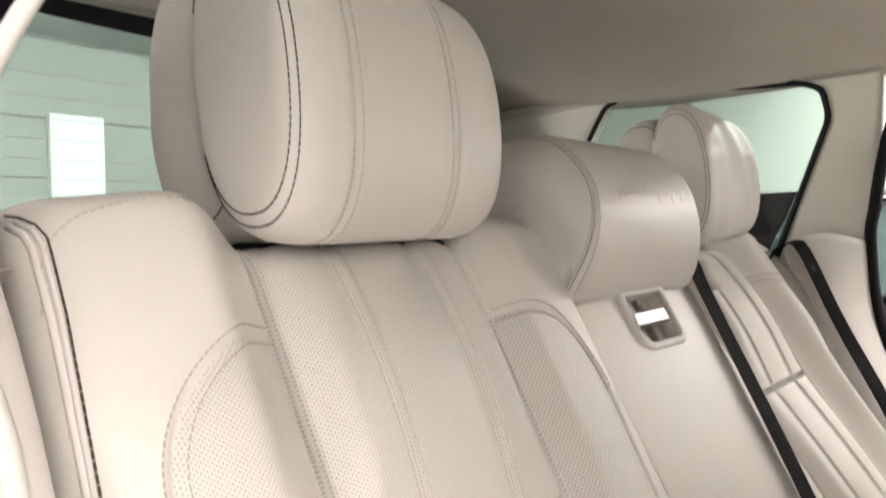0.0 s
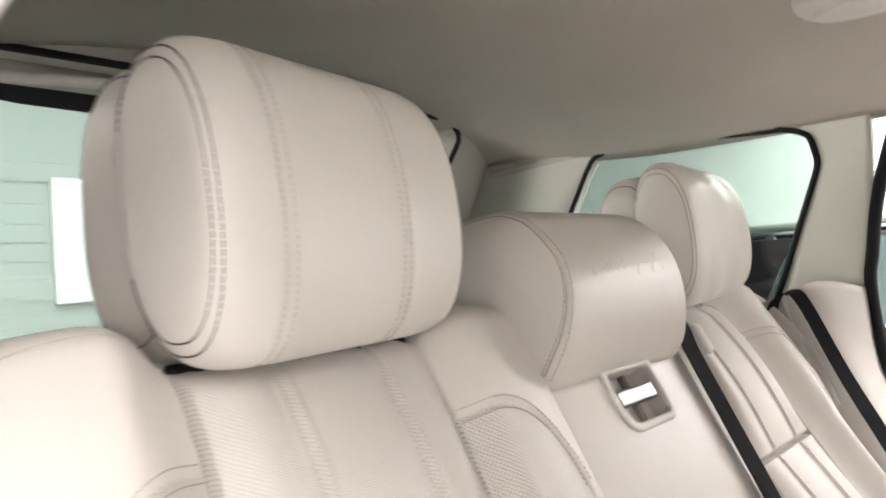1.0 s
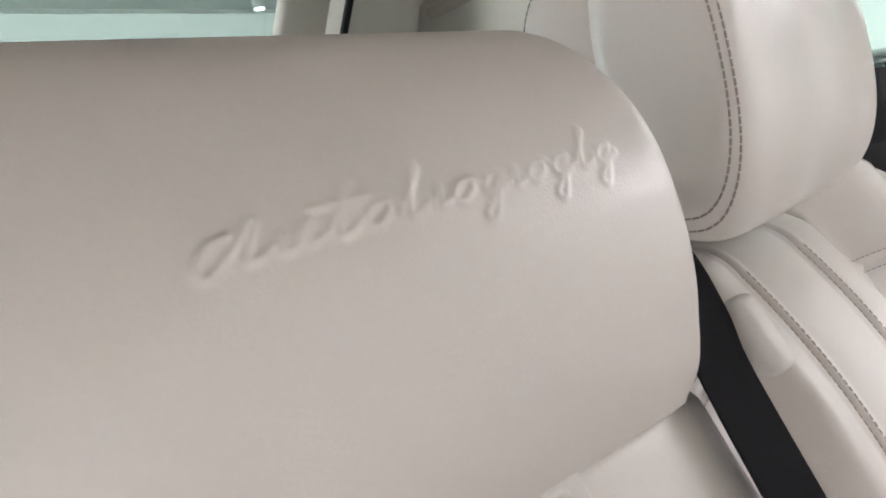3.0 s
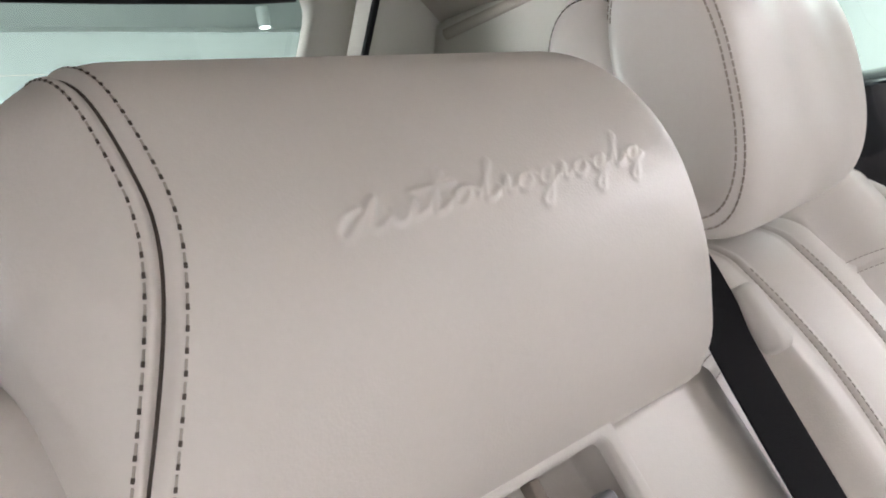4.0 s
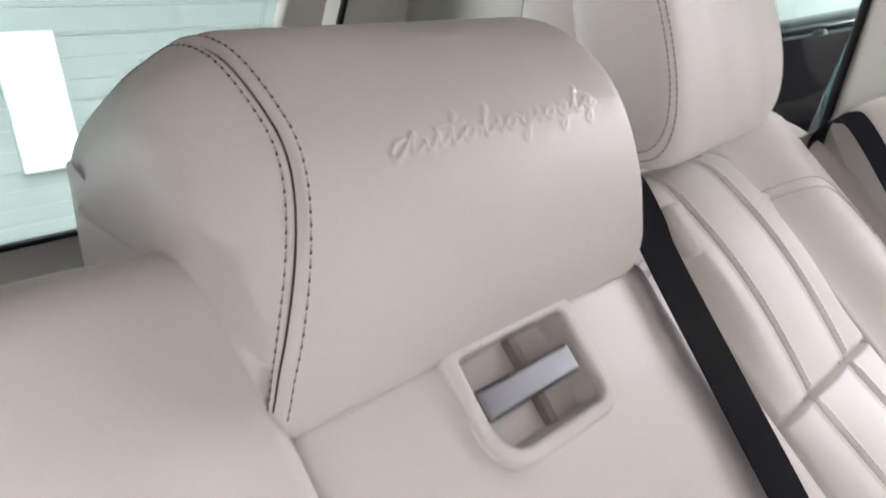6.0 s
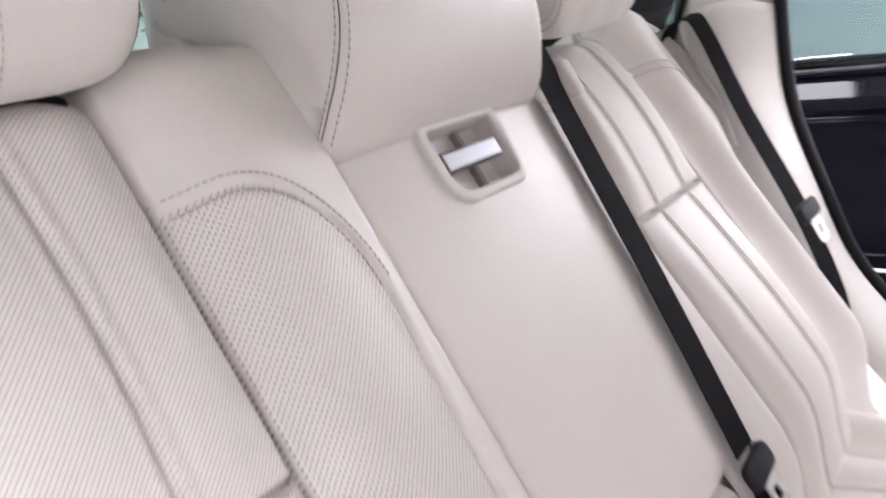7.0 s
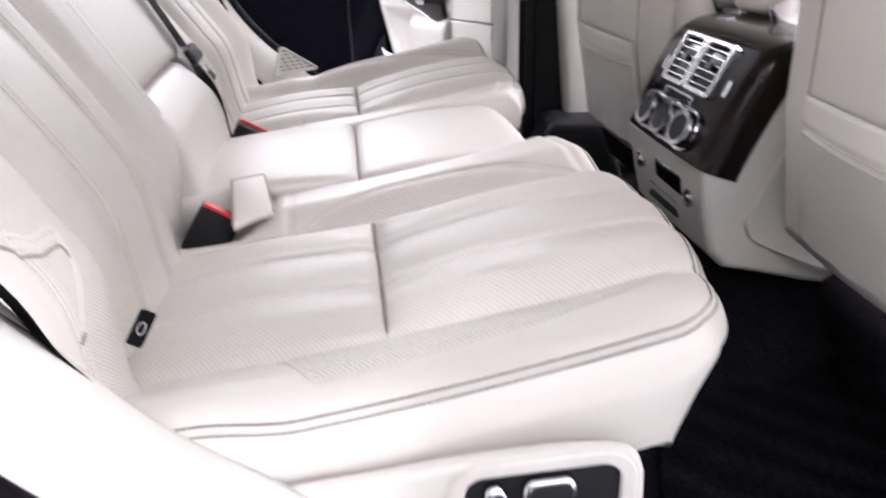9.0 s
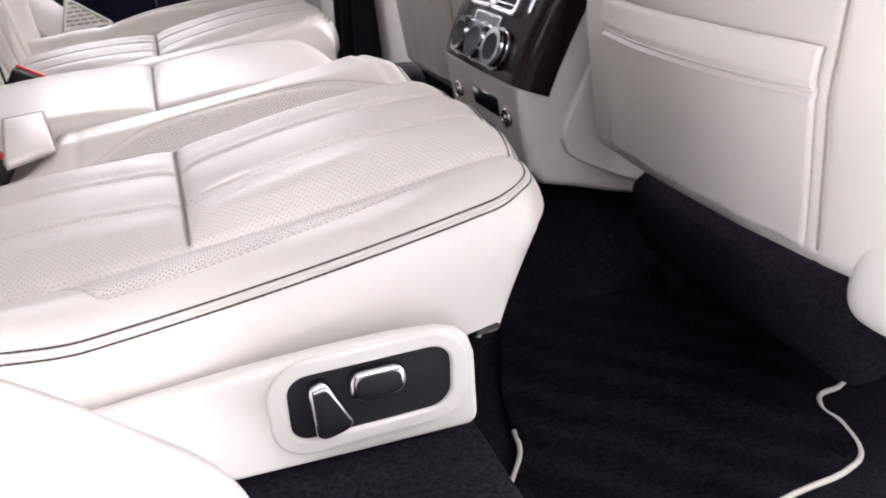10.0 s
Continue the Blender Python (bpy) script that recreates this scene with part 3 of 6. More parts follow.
def centre_back():
    root = thing("centre_rear_seat", "cream leather centre rear seat back with fold-down armrest and pull handle", "seat back", at=bp(-0.01, 0, -0.06))
    o = Vector(root.location)

    def f(q, s):
        w = lerp(0.122, 0.140, smooth(0.18, 0.575, s))
        sn, drop_t = roll(s, 0.568, 0.010)
        sn2, drop_b = roll(-sn, -0.190, 0.014)
        a, drop_r = roll(q, w + 0.014, 0.014)
        b, drop_l = roll(-a, w + 0.016 - 0.012, 0.014)
        d = -0.006 + 0.006 * (1 - (q / 0.14) ** 2) + 0.003 * math.sin(5 * s)
        d -= 0.020 * smooth(0.049, 0.046, abs(q + 0.001)) * smooth(0.031, 0.028, abs(s - 0.541))
        return bp(-b - 0.006 * (1 - s / 0.575), -sn2, d - drop_t - drop_b - drop_r - drop_l) - o

    sheet_part("armrest_front", steps(-0.19, 0.195, 0.006, (-0.048, 0.046), 0.005, 0.0012), steps(0.145, 0.605, 0.006, (0.511, 0.571), 0.005, 0.0012), f, leather, root)

    def g(q, s):
        w = 0.118
        sn, drop_t = roll(s, 0.158, 0.02)
        a, drop_r = roll(q, w - 0.034, 0.022)
        b, drop_l = roll(-a, w + 0.040, 0.012)
        d = -0.008 + 0.024 * math.sin(math.pi * min(1, max(0, (s + 0.05) / 0.24)))
        d -= 0.030 * smooth(0.12, 0.0, s)
        return bp(-b - 0.012, sn, d - drop_t - drop_r - drop_l) - o

    sheet_part("lower_pad", steps(-0.20, 0.17, 0.006), steps(-0.05, 0.215, 0.006), g, leather, root, "smooth leather lumbar pad below the armrest")
    box_part("back_shell", bp(-0.01, 0.24, -0.080) - o, (0.05, 0.40, 0.56), leather, root, rot=(0, -29, 0), bevel=0.02)

    # recessed pull handle
    hp = lambda y, s, d: bp(y, s, d) - o
    m = basis(hp(-0.001, 0.541, -0.003), Vector((0, 1, 0)), BU, BN)
    rad = (0.009, 0.009, 0.028, 0.018)
    bezel = prism_part("handle_bezel", round_rect(0.112, 0.078, rad), 0.009, m, trim_plastic, root, "cream plastic handle surround", hole=round_rect(0.092, 0.058, (0.005, 0.005, 0.020, 0.010)), shade=False)
    mod = bezel.modifiers.new("soft_edges", "BEVEL")
    mod.width, mod.segments = 0.0032, 4
    bar = prism_part("pull_handle", round_rect(0.082, 0.0185, 0.003), 0.013, basis(hp(-0.003, 0.5415, -0.010), Vector((0, 1, 0)), BU, BN), handle_chrome, root, "bright chrome pull handle", shade=False)
    mod = bar.modifiers.new("soft_edges", "BEVEL")
    mod.width, mod.segments = 0.006, 5
    box_part("handle_post", hp(0.012, 0.541, -0.0165), (0.010, 0.006, 0.056), seam_dark, root, rot=(0, -29, 0), bevel=0.001)

    # integrated headrest: a side profile drawn out across the seat, square to the far side and rounded off to the near side
    prof = [(0.004, 0.573), (0.030, 0.588), (0.051, 0.607), (0.066, 0.634), (0.073, 0.668), (0.070, 0.704), (0.058, 0.738), (0.034, 0.765), (0.0, 0.782), (-0.04, 0.796), (-0.08, 0.803), (-0.114, 0.780), (-0.122, 0.70), (-0.11, 0.61), (-0.05, 0.570)]
    loop = spline([(a, b, 0) for a, b in prof + prof[:1]], 6)[:-1]
    k = len(loop)
    ends = []
    for i, p in enumerate(loop):
        t = (loop[(i + 1) % k] - loop[i - 1]).normalized()
        nd, ns = t.y, -t.x
        wf, wt, wr = max(0, nd) ** 2, max(0, ns) ** 2, max(0, -nd) ** 2
        rise = smooth(0.575, 0.70, p.y)
        ends.append(((nd, ns), lerp(-0.155, -0.167, rise), 0.010 + (0.034 * wf + 0.058 * wt + 0.055 * wr * smooth(0.68, 0.78, p.y)) * (0.3 + 0.7 * rise), 0.139 - 0.015 * smooth(0.574, 0.604, p.y) + 0.012 * smooth(0.615, 0.71, p.y), 0.006 + 0.013 * wf + 0.018 * wt + 0.008 * wr))

    def seam_y(sv):
        return -0.130 - 0.024 * smooth(0.688, 0.583, sv)

    def shell(i, a):
        """A point of the headrest: i round its profile, a across it, measured along the leather."""
        p, ((nd, ns), yl, rl, yr, rr) = loop[int(i) % k], ends[int(i) % k]
        y, inset = a, 0.0
        if a < yl + rl:
            th = min(math.pi / 2, (yl + rl - a) / rl)
            y, inset = yl + rl - rl * math.sin(th), rl * (1 - math.cos(th))
        elif a > yr - rr:
            th = min(math.pi / 2, (a - yr + rr) / rr)
            y, inset = yr - rr + rr * math.sin(th), rr * (1 - math.cos(th))
        inset += 0.0022 * bump(a, seam_a[int(i) % k], 0.0020) - 0.0008 * (bump(a, seam_a[int(i) % k] - 0.0036, 0.0018) + bump(a, seam_a[int(i) % k] + 0.0036, 0.0018))
        return hp(y, p.y - ns * inset, p.x - nd * inset)

    seam_a = []
    for p, (n2, yl, rl, yr, rr) in zip(loop, ends):
        y = seam_y(p.y)
        seam_a.append(y if y >= yl + rl else yl + rl - rl * math.asin(min(1, (yl + rl - y) / rl)))
    fine = list(np.arange(-0.0075, 0.0076, 0.0006))
    cols = []
    for i in range(k):
        n2, yl, rl, yr, rr = ends[i]
        a0, a1 = yl + rl - rl * math.pi / 2, yr - rr + rr * math.pi / 2
        cols.append([lerp(a0, seam_a[i] - 0.008, t) for t in np.linspace(0, 1, 26)] + [seam_a[i] + q for q in fine] + [lerp(seam_a[i] + 0.008, yr - rr, t) for t in np.linspace(0, 1, 30)] + [lerp(yr - rr, a1, t) for t in np.linspace(0.08, 1, 12)])
    rings = [[shell(i, cols[i][j]) for i in range(k)] for j in range(len(cols[0]))]
    for end, at in ((rings[0], 0), (rings[-1], -1)):
        c = sum(end, Vector()) / k
        inner = [[p.lerp(c, t) for p in end] for t in (0.25, 0.5, 0.75, 0.98)]
        rings = inner[::-1] + rings if at == 0 else rings + inner
    verts = [p for ring in rings for p in ring]
    faces = []
    for j in range(len(rings) - 1):
        for i in range(k):
            faces.append((j * k + i, (j + 1) * k + i, (j + 1) * k + (i + 1) % k, j * k + (i + 1) % k))
    hd = mesh_object("headrest", [tuple(v) for v in verts], faces, leather, root, "smooth leather headrest with embossed script mark and double stitching")

    def seam_row(da):
        P, N = [], []
        for i in range(2, 58):
            p, q, w = shell(i, seam_a[i] + da), shell(i + 1, seam_a[i + 1] + da), shell(i, seam_a[i] + da + 0.002)
            n = (q - p).cross(w - p).normalized()
            P.append(p)
            N.append(n if n.dot(p - hp(0, 0.68, -0.02)) > 0 else -n)
        return P, N

    rows = [seam_row(da) for da in (-0.0052, 0.0052)]
    stitch_part("headrest_stitching", rows, thread_taupe, hd, "double row of taupe thread stitches", length=0.0044, gap=0.0012, r=0.00034, lift=0.0001)
    stitch_part("stitch_shadow", rows, thread_dark, hd, "dark needle holes between the stitches", length=0.0015, gap=0.0041, r=0.00042, lift=0.0002)
    P, N = seam_row(0.0)
    tube_part("headrest_seam", P, 0.0006, thread_dark, hd, "dark seam between the stitch rows", n=6)

    # embossed script mark: a running hand of loops and strokes pressed up out of the leather
    def column(y):
        pts = [shell(i, y) for i in range(3, 54)]
        return [((p + o - BO).dot(BU), p) for p in pts]

    hump = ((0.0, 0.75), (0.15, 0.1), (0.6, 0.1), (1.0, 1.0), (1.1, 0.1), (1.6, 0.3))
    tall = ((0.0, 0.3), (0.75, 2.1), (0.55, 2.2), (0.4, 0.2), (0.9, 0.1), (1.3, 0.5))
    bowl = ((0.9, 0.95), (0.3, 0.9), (0.05, 0.3), (0.5, 0.0), (0.95, 0.5), (0.85, 1.0), (1.4, 0.7))
    tail = ((0.9, 0.95), (0.3, 0.9), (0.1, 0.3), (0.55, 0.05), (0.95, 0.9), (0.6, -1.2), (0.15, -1.0), (0.7, -0.2), (1.4, 0.4))
    short = ((0.0, 0.3), (0.3, 1.0), (0.35, 0.1), (0.9, 0.3))
    lead = ((0.9, 1.2), (0.3, 1.0), (0.0, 0.3), (0.4, -0.2), (1.1, 0.7), (1.6, 1.6), (1.5, 0.3), (1.8, 0.0), (2.4, 0.4))
    y0, s0, unit, strokes, pen = -0.082, 0.6605, 0.0066, [], 0.0
    for shape, wide in ((lead, 2.5), (hump, 1.7), (tall, 1.35), (bowl, 1.45), (tall, 1.45), (short, 0.9), (bowl, 1.45), (tail, 1.5), (short, 1.0), (bowl, 1.45), (tail, 1.5), (tall, 1.4), (tail, 1.5)):
        pts = spline([(pen + 1.35 * x, h, 0) for x, h in shape], 7)
        strokes.append([(y0 + unit * (p.x + 0.45 * p.y), s0 + unit * p.y + 0.042 * unit * p.x) for p in pts])
        pen += 1.35 * wide
    strokes.append([(y0 + unit * x, s0 + unit * (1.45 + 0.04 * x)) for x in np.linspace(5.2, 8.4, 14)])
    cloud = np.array([q for st in strokes for a, b in zip(st, st[1:]) for q in (a, ((a[0] + b[0]) / 2, (a[1] + b[1]) / 2))])
    ys, ss = np.arange(cloud[:, 0].min() - 0.012, cloud[:, 0].max() + 0.012, 0.00085), np.arange(s0 - 0.022, s0 + 0.036, 0.00085)
    verts, faces = [], []
    for y in ys:
        col = column(float(y))
        sv, pv = [c[0] for c in col], [c[1] for c in col]
        for q in ss:
            k0 = next((i for i in range(len(sv) - 1) if sv[i] <= q <= sv[i + 1]), 0)
            p = pv[k0].lerp(pv[k0 + 1], (q - sv[k0]) / max(1e-6, sv[k0 + 1] - sv[k0]))
            r = math.sqrt(((cloud[:, 0] - y) ** 2 + (cloud[:, 1] - q) ** 2).min())
            edge = smooth(0, 0.008, min(y - ys[0], ys[-1] - y, q - ss[0], ss[-1] - q))
            h = -0.0006 + edge * (0.0008 * smooth(0.010, 0.003, r) + lerp(0.0009, 0.00030, smooth(-0.06, 0.05, y)) * math.exp(-(r / 0.0012) ** 2) - 0.0002 * math.exp(-((r - 0.0030) / 0.0018) ** 2))
            verts.append(tuple(p + BN * h))
    m = len(ss)
    for i in range(len(ys) - 1):
        for j in range(m - 1):
            faces.append((i * m + j, (i + 1) * m + j, (i + 1) * m + j + 1, i * m + j + 1))
    mesh_object("embossed_script", verts, faces, leather, hd, "raised script mark pressed into the leather")
    return root


centre_back()


def superquad(c, half, e=4.0, n=26, shape=None):
    """A rounded block: a cube's surface blown up to |x|^e + |y|^e + |z|^e = 1."""
    verts, faces, index = [], [], {}
    for ax in range(3):
        for sg in (-1, 1):
            for i in range(n):
                for j in range(n):
                    q = []
                    for a, b in ((i, j), (i + 1, j), (i + 1, j + 1), (i, j + 1)):
                        u, v = math.tan((2 * a / n - 1) * math.pi / 4), math.tan((2 * b / n - 1) * math.pi / 4)
                        p = [0, 0, 0]
                        p[ax], p[(ax + 1) % 3], p[(ax + 2) % 3] = sg, u, v
                        key = tuple(round(x, 6) for x in p)
                        if key not in index:
                            L = sum(abs(x) ** e for x in p) ** (1 / e)
                            w = Vector([x / L for x in p])
                            if shape:
                                w = shape(w)
                            index[key] = len(verts)
                            verts.append((c[0] + w.x * half[0], c[1] + w.y * half[1], c[2] + w.z * half[2]))
                        q.append(index[key])
                    faces.append(q if sg > 0 else q[::-1])
    return verts, faces


def outer_headrest(centre, half, yaw, taper, shell_at, shell_half, near):
    root = thing("headrest", "cream leather adjustable headrest with " + ("dark double stitching on padded front" if near else "fluted front on the far rear seat"), "headrest", "outer rear headrests", at=(-0.29, centre[1], 0.905 if near else 0.89))
    o = Vector(root.location)
    A, B = 2.32, 7.9
    ca, sa = math.cos(yaw), math.sin(yaw)

    def on_block(x, y, z, a=A, b=B):
        L = ((abs(x) ** a + abs(z) ** a) ** (b / a) + abs(y) ** b) ** (1 / b)
        return x / L, y / L, z / L

    def pad(x, y, z):
        """A point of the unit block, shaped and set in place."""
        front = smooth(0.0, 0.6, x)
        for c in (-0.60, 0.29) if near else ():
            g = bump(y, c, 0.022)
            x -= 0.07 * g * front
            z *= 1 - 0.016 * g
            x += 0.03 * (bump(y, c - 0.05, 0.03) + bump(y, c + 0.05, 0.03)) * front
        if not near:
            x += 0.035 * math.sin(9 * y + 2 * z) * front * smooth(0.9, 0.5, abs(y))
        k = bump(abs(y), 0.962, 0.008)
        x, z = x * (1 - 0.022 * k), z * (1 - 0.016 * k)
        x -= 0.18 * z
        p = Vector((x * half[0], y * half[1], z * half[2] * (1 - taper * y)))
        return Vector((centre[0] + p.x * ca - p.y * sa, centre[1] + p.x * sa + p.y * ca, centre[2] + p.z)) - o

    verts, faces = superquad((0, 0, 0), (1, 1, 1), 4.0, 56)
    front = mesh_object("front_pad", [tuple(pad(*on_block(*v))) for v in verts], faces, leather, root)

    def shell(x, y, z):
        k = bump(abs(y), 0.93, 0.03)
        x, z = x * (1 - 0.03 * k), z * (1 - 0.02 * k)
        p = Vector((x * shell_half[0], y * shell_half[1], z * shell_half[2]))
        return Vector((shell_at[0] + p.x * ca - p.y * sa, shell_at[1] + p.x * sa + p.y * ca, shell_at[2] + p.z)) - o

    back = mesh_object("rear_shell", [tuple(shell(*on_block(*v, 2.5, 5.0))) for v in verts], faces, leather, root, "leather-covered rear half of the headrest")

    def ring(f, y, a, b, lo, hi, sd):
        P, N = [], []
        for t in np.linspace(lo, hi, 170):
            d = (math.cos(t), math.sin(t))
            L = (abs(d[0]) ** a + abs(d[1]) ** a) ** (1 / a)
            rest = (1 - abs(y) ** b) ** (1 / b)
            P.append(f(d[0] / L * rest, y, d[1] / L * rest))
            N.append(Vector((d[0], sd * 0.6, d[1])).normalized())
        return P, N

    rows = [ring(pad, sd * y, A, B, -2.6, 2.6, sd) for sd in (-1, 1) for y in (0.976, 0.946)]
    stitch_part("pad_stitching", rows, thread_dark if near else seam_dark, front, "double rows of thread round the side panels", length=0.0042, gap=0.0010, r=0.00050)
    rows = [ring(pad, c + w, A, B, -1.9, 1.9, 0) for c in (-0.60, 0.29) for w in (-0.035, 0.035)]
    if near:
        stitch_part("flute_stitching", rows, thread_pale, front, "pale thread along the flutes", r=0.0004)
    rows = [ring(shell, sd * 0.90, 2.5, 5.0, 0.9, 5.4, sd) for sd in (-1, 1)]
    stitch_part("shell_stitching", rows, thread_dark, back, "dark thread round the rear edge", length=0.0042, gap=0.0010, r=0.00050)
    # black block added to stop light and stand in for shade under the headrest
    if near:
        box_part("gap_shade_block", Vector((centre[0] - 0.035, centre[1], 0.885)) - o, (0.055, 0.20, 0.052), black_plastic, root, "black block added for the shade in the gap under the headrest", bevel=0.006)
    for dy in (-0.07, 0.07):
        tube_part("headrest_post", [Vector((centre[0] - 0.04, centre[1] + dy, 0.84)) - o, Vector((centre[0] - 0.03, centre[1] + dy, centre[2] - 0.05)) - o], 0.006, steel, root, "steel headrest post")
    return root


outer_headrest((-0.2665, -0.396, 1.0205), (0.0555, 0.1376, 0.1107), 0.15, 0.0144, (-0.338, -0.404, 1.020), (0.056, 0.130, 0.114), True)
outer_headrest((-0.293, 0.362, 0.998), (0.048, 0.125, 0.1032), 0.04, 0.06, (-0.362, 0.362, 0.994), (0.050, 0.120, 0.098), False)


def cushion_z(x, q):
    z = 0.337 + 0.06 * x + 0.185 * x * x
    if q < -0.539:
        z += 0.010 * smooth(0, 0.05, -0.539 - q)
    elif q > -0.289:
        z += 0.020 * smooth(0, 0.05, q + 0.289)
    else:
        for a, b in ((-0.539, -0.455), (-0.455, -0.372), (-0.372, -0.289)):
            if a <= q <= b:
                t = (2 * q - a - b) / (b - a)
                z += 0.007 * (1 - t * t)
        for c in (-0.455, -0.372):
            z += (0.0018 * bump(q, c - 0.006, 0.004) + 0.0018 * bump(q, c + 0.006, 0.004) - 0.003 * bump(q, c, 0.0025))
        fade = smooth(0, 0.045, q + 0.539) * smooth(0, 0.045, -0.289 - q)
        z += fade * (0.016 * math.sin(math.pi * min(1, max(0, (x - 0.22) / 0.25))) if x > 0.22 else 0.010 * math.sin(math.pi * min(1, max(0, x / 0.22))))
        z -= (0.008 * bump(x, 0.22, 0.0012) + 0.003 * bump(x, 0.22, 0.008)) * smooth(0, 0.02, q + 0.539) * smooth(0, 0.02, -0.289 - q)
        # soft puckers that run off from the cross seam
        z += 0.0016 * math.sin(95 * q + 2.2 * math.sin(40 * q)) * (bump(x, 0.245, 0.022) + 0.7 * bump(x, 0.195, 0.02))
    for c in (-0.539, -0.289):
        z -= 0.004 * bump(q, c, 0.005)
    # the outer bolster rises at its rear end, the inner corner dips to clear the buckle
    z += 0.012 * smooth(0.15, 0.07, x) * smooth(-0.56, -0.60, q)
    z -= 0.040 * smooth(0.115, 0.045, x) * smooth(-0.285, -0.235, q)
    z -= 0.0032 * bump(outer_leaf(x, q), 0, 0.0055) + 0.0032 * bump(inner_leaf(x, q), 0, 0.0055)
    return z


def leaf_width(x):
    return 0.052 * smooth(0.128, 0.165, x) * (1 - 0.25 * smooth(0.18, 0.33, x)) * smooth(0.482, 0.31, x)


def outer_leaf(x, q):
    """Signed distance from the long stitched leaf beside the outer bolster: negative inside."""
    if q > -0.52 or x < 0.12 or x > 0.49:
        return 0.05
    return -(q + 0.539 + leaf_width(x))


def inner_leaf(x, q):
    if q < -0.31:
        return 0.05
    t = (x - 0.285) / 0.155
    return (abs(t) ** 2.4 - 1) * 0.05 if abs(t) > 1 else q + 0.289 - 0.050 * (1 - abs(t) ** 2.4) if q > -0.31 else 0.05


def outer_cushion_at(mirror):
    ym = (lambda q: 2 * MID_CUSHION - q) if mirror else (lambda q: q)
    lift = 0.026 if mirror else 0.0

    def f(x, q):
        ex, eq = max(0.0, x - 0.430), max(0.0, -0.598 - q)
        e = min(0.135 + 0.05 * ex / (ex + eq + 1e-6), math.hypot(ex, eq))
        r, drop = 0.050, 0.0
        xn, qn = x, q
        if e > 0:
            h = math.hypot(ex, eq)
            n, drop = roll(e, 0, r)
            xn, qn = min(x, 0.430) + n * ex / h, max(q, -0.598) - n * eq / h
            under = max(0.0, drop - 0.045)
            xn -= under * 0.50 * ex / h
            qn += under * 0.10 * eq / h
        xn += 0.042 * (1 - min(1.0, abs(q + 0.41) / 0.22) ** 2) * smooth(0.20, 0.45, x)
        qi, drop_i = roll(qn, -0.202, 0.012)
        xb, drop_b = roll(-xn, 0.012, 0.022)
        return Vector((-xb, ym(qi), cushion_z(min(x, 0.46), max(q, -0.62)) + lift * smooth(-0.53, -0.59, q) * smooth(0.03, 0.25, x) - drop - drop_i - drop_b))

    return f


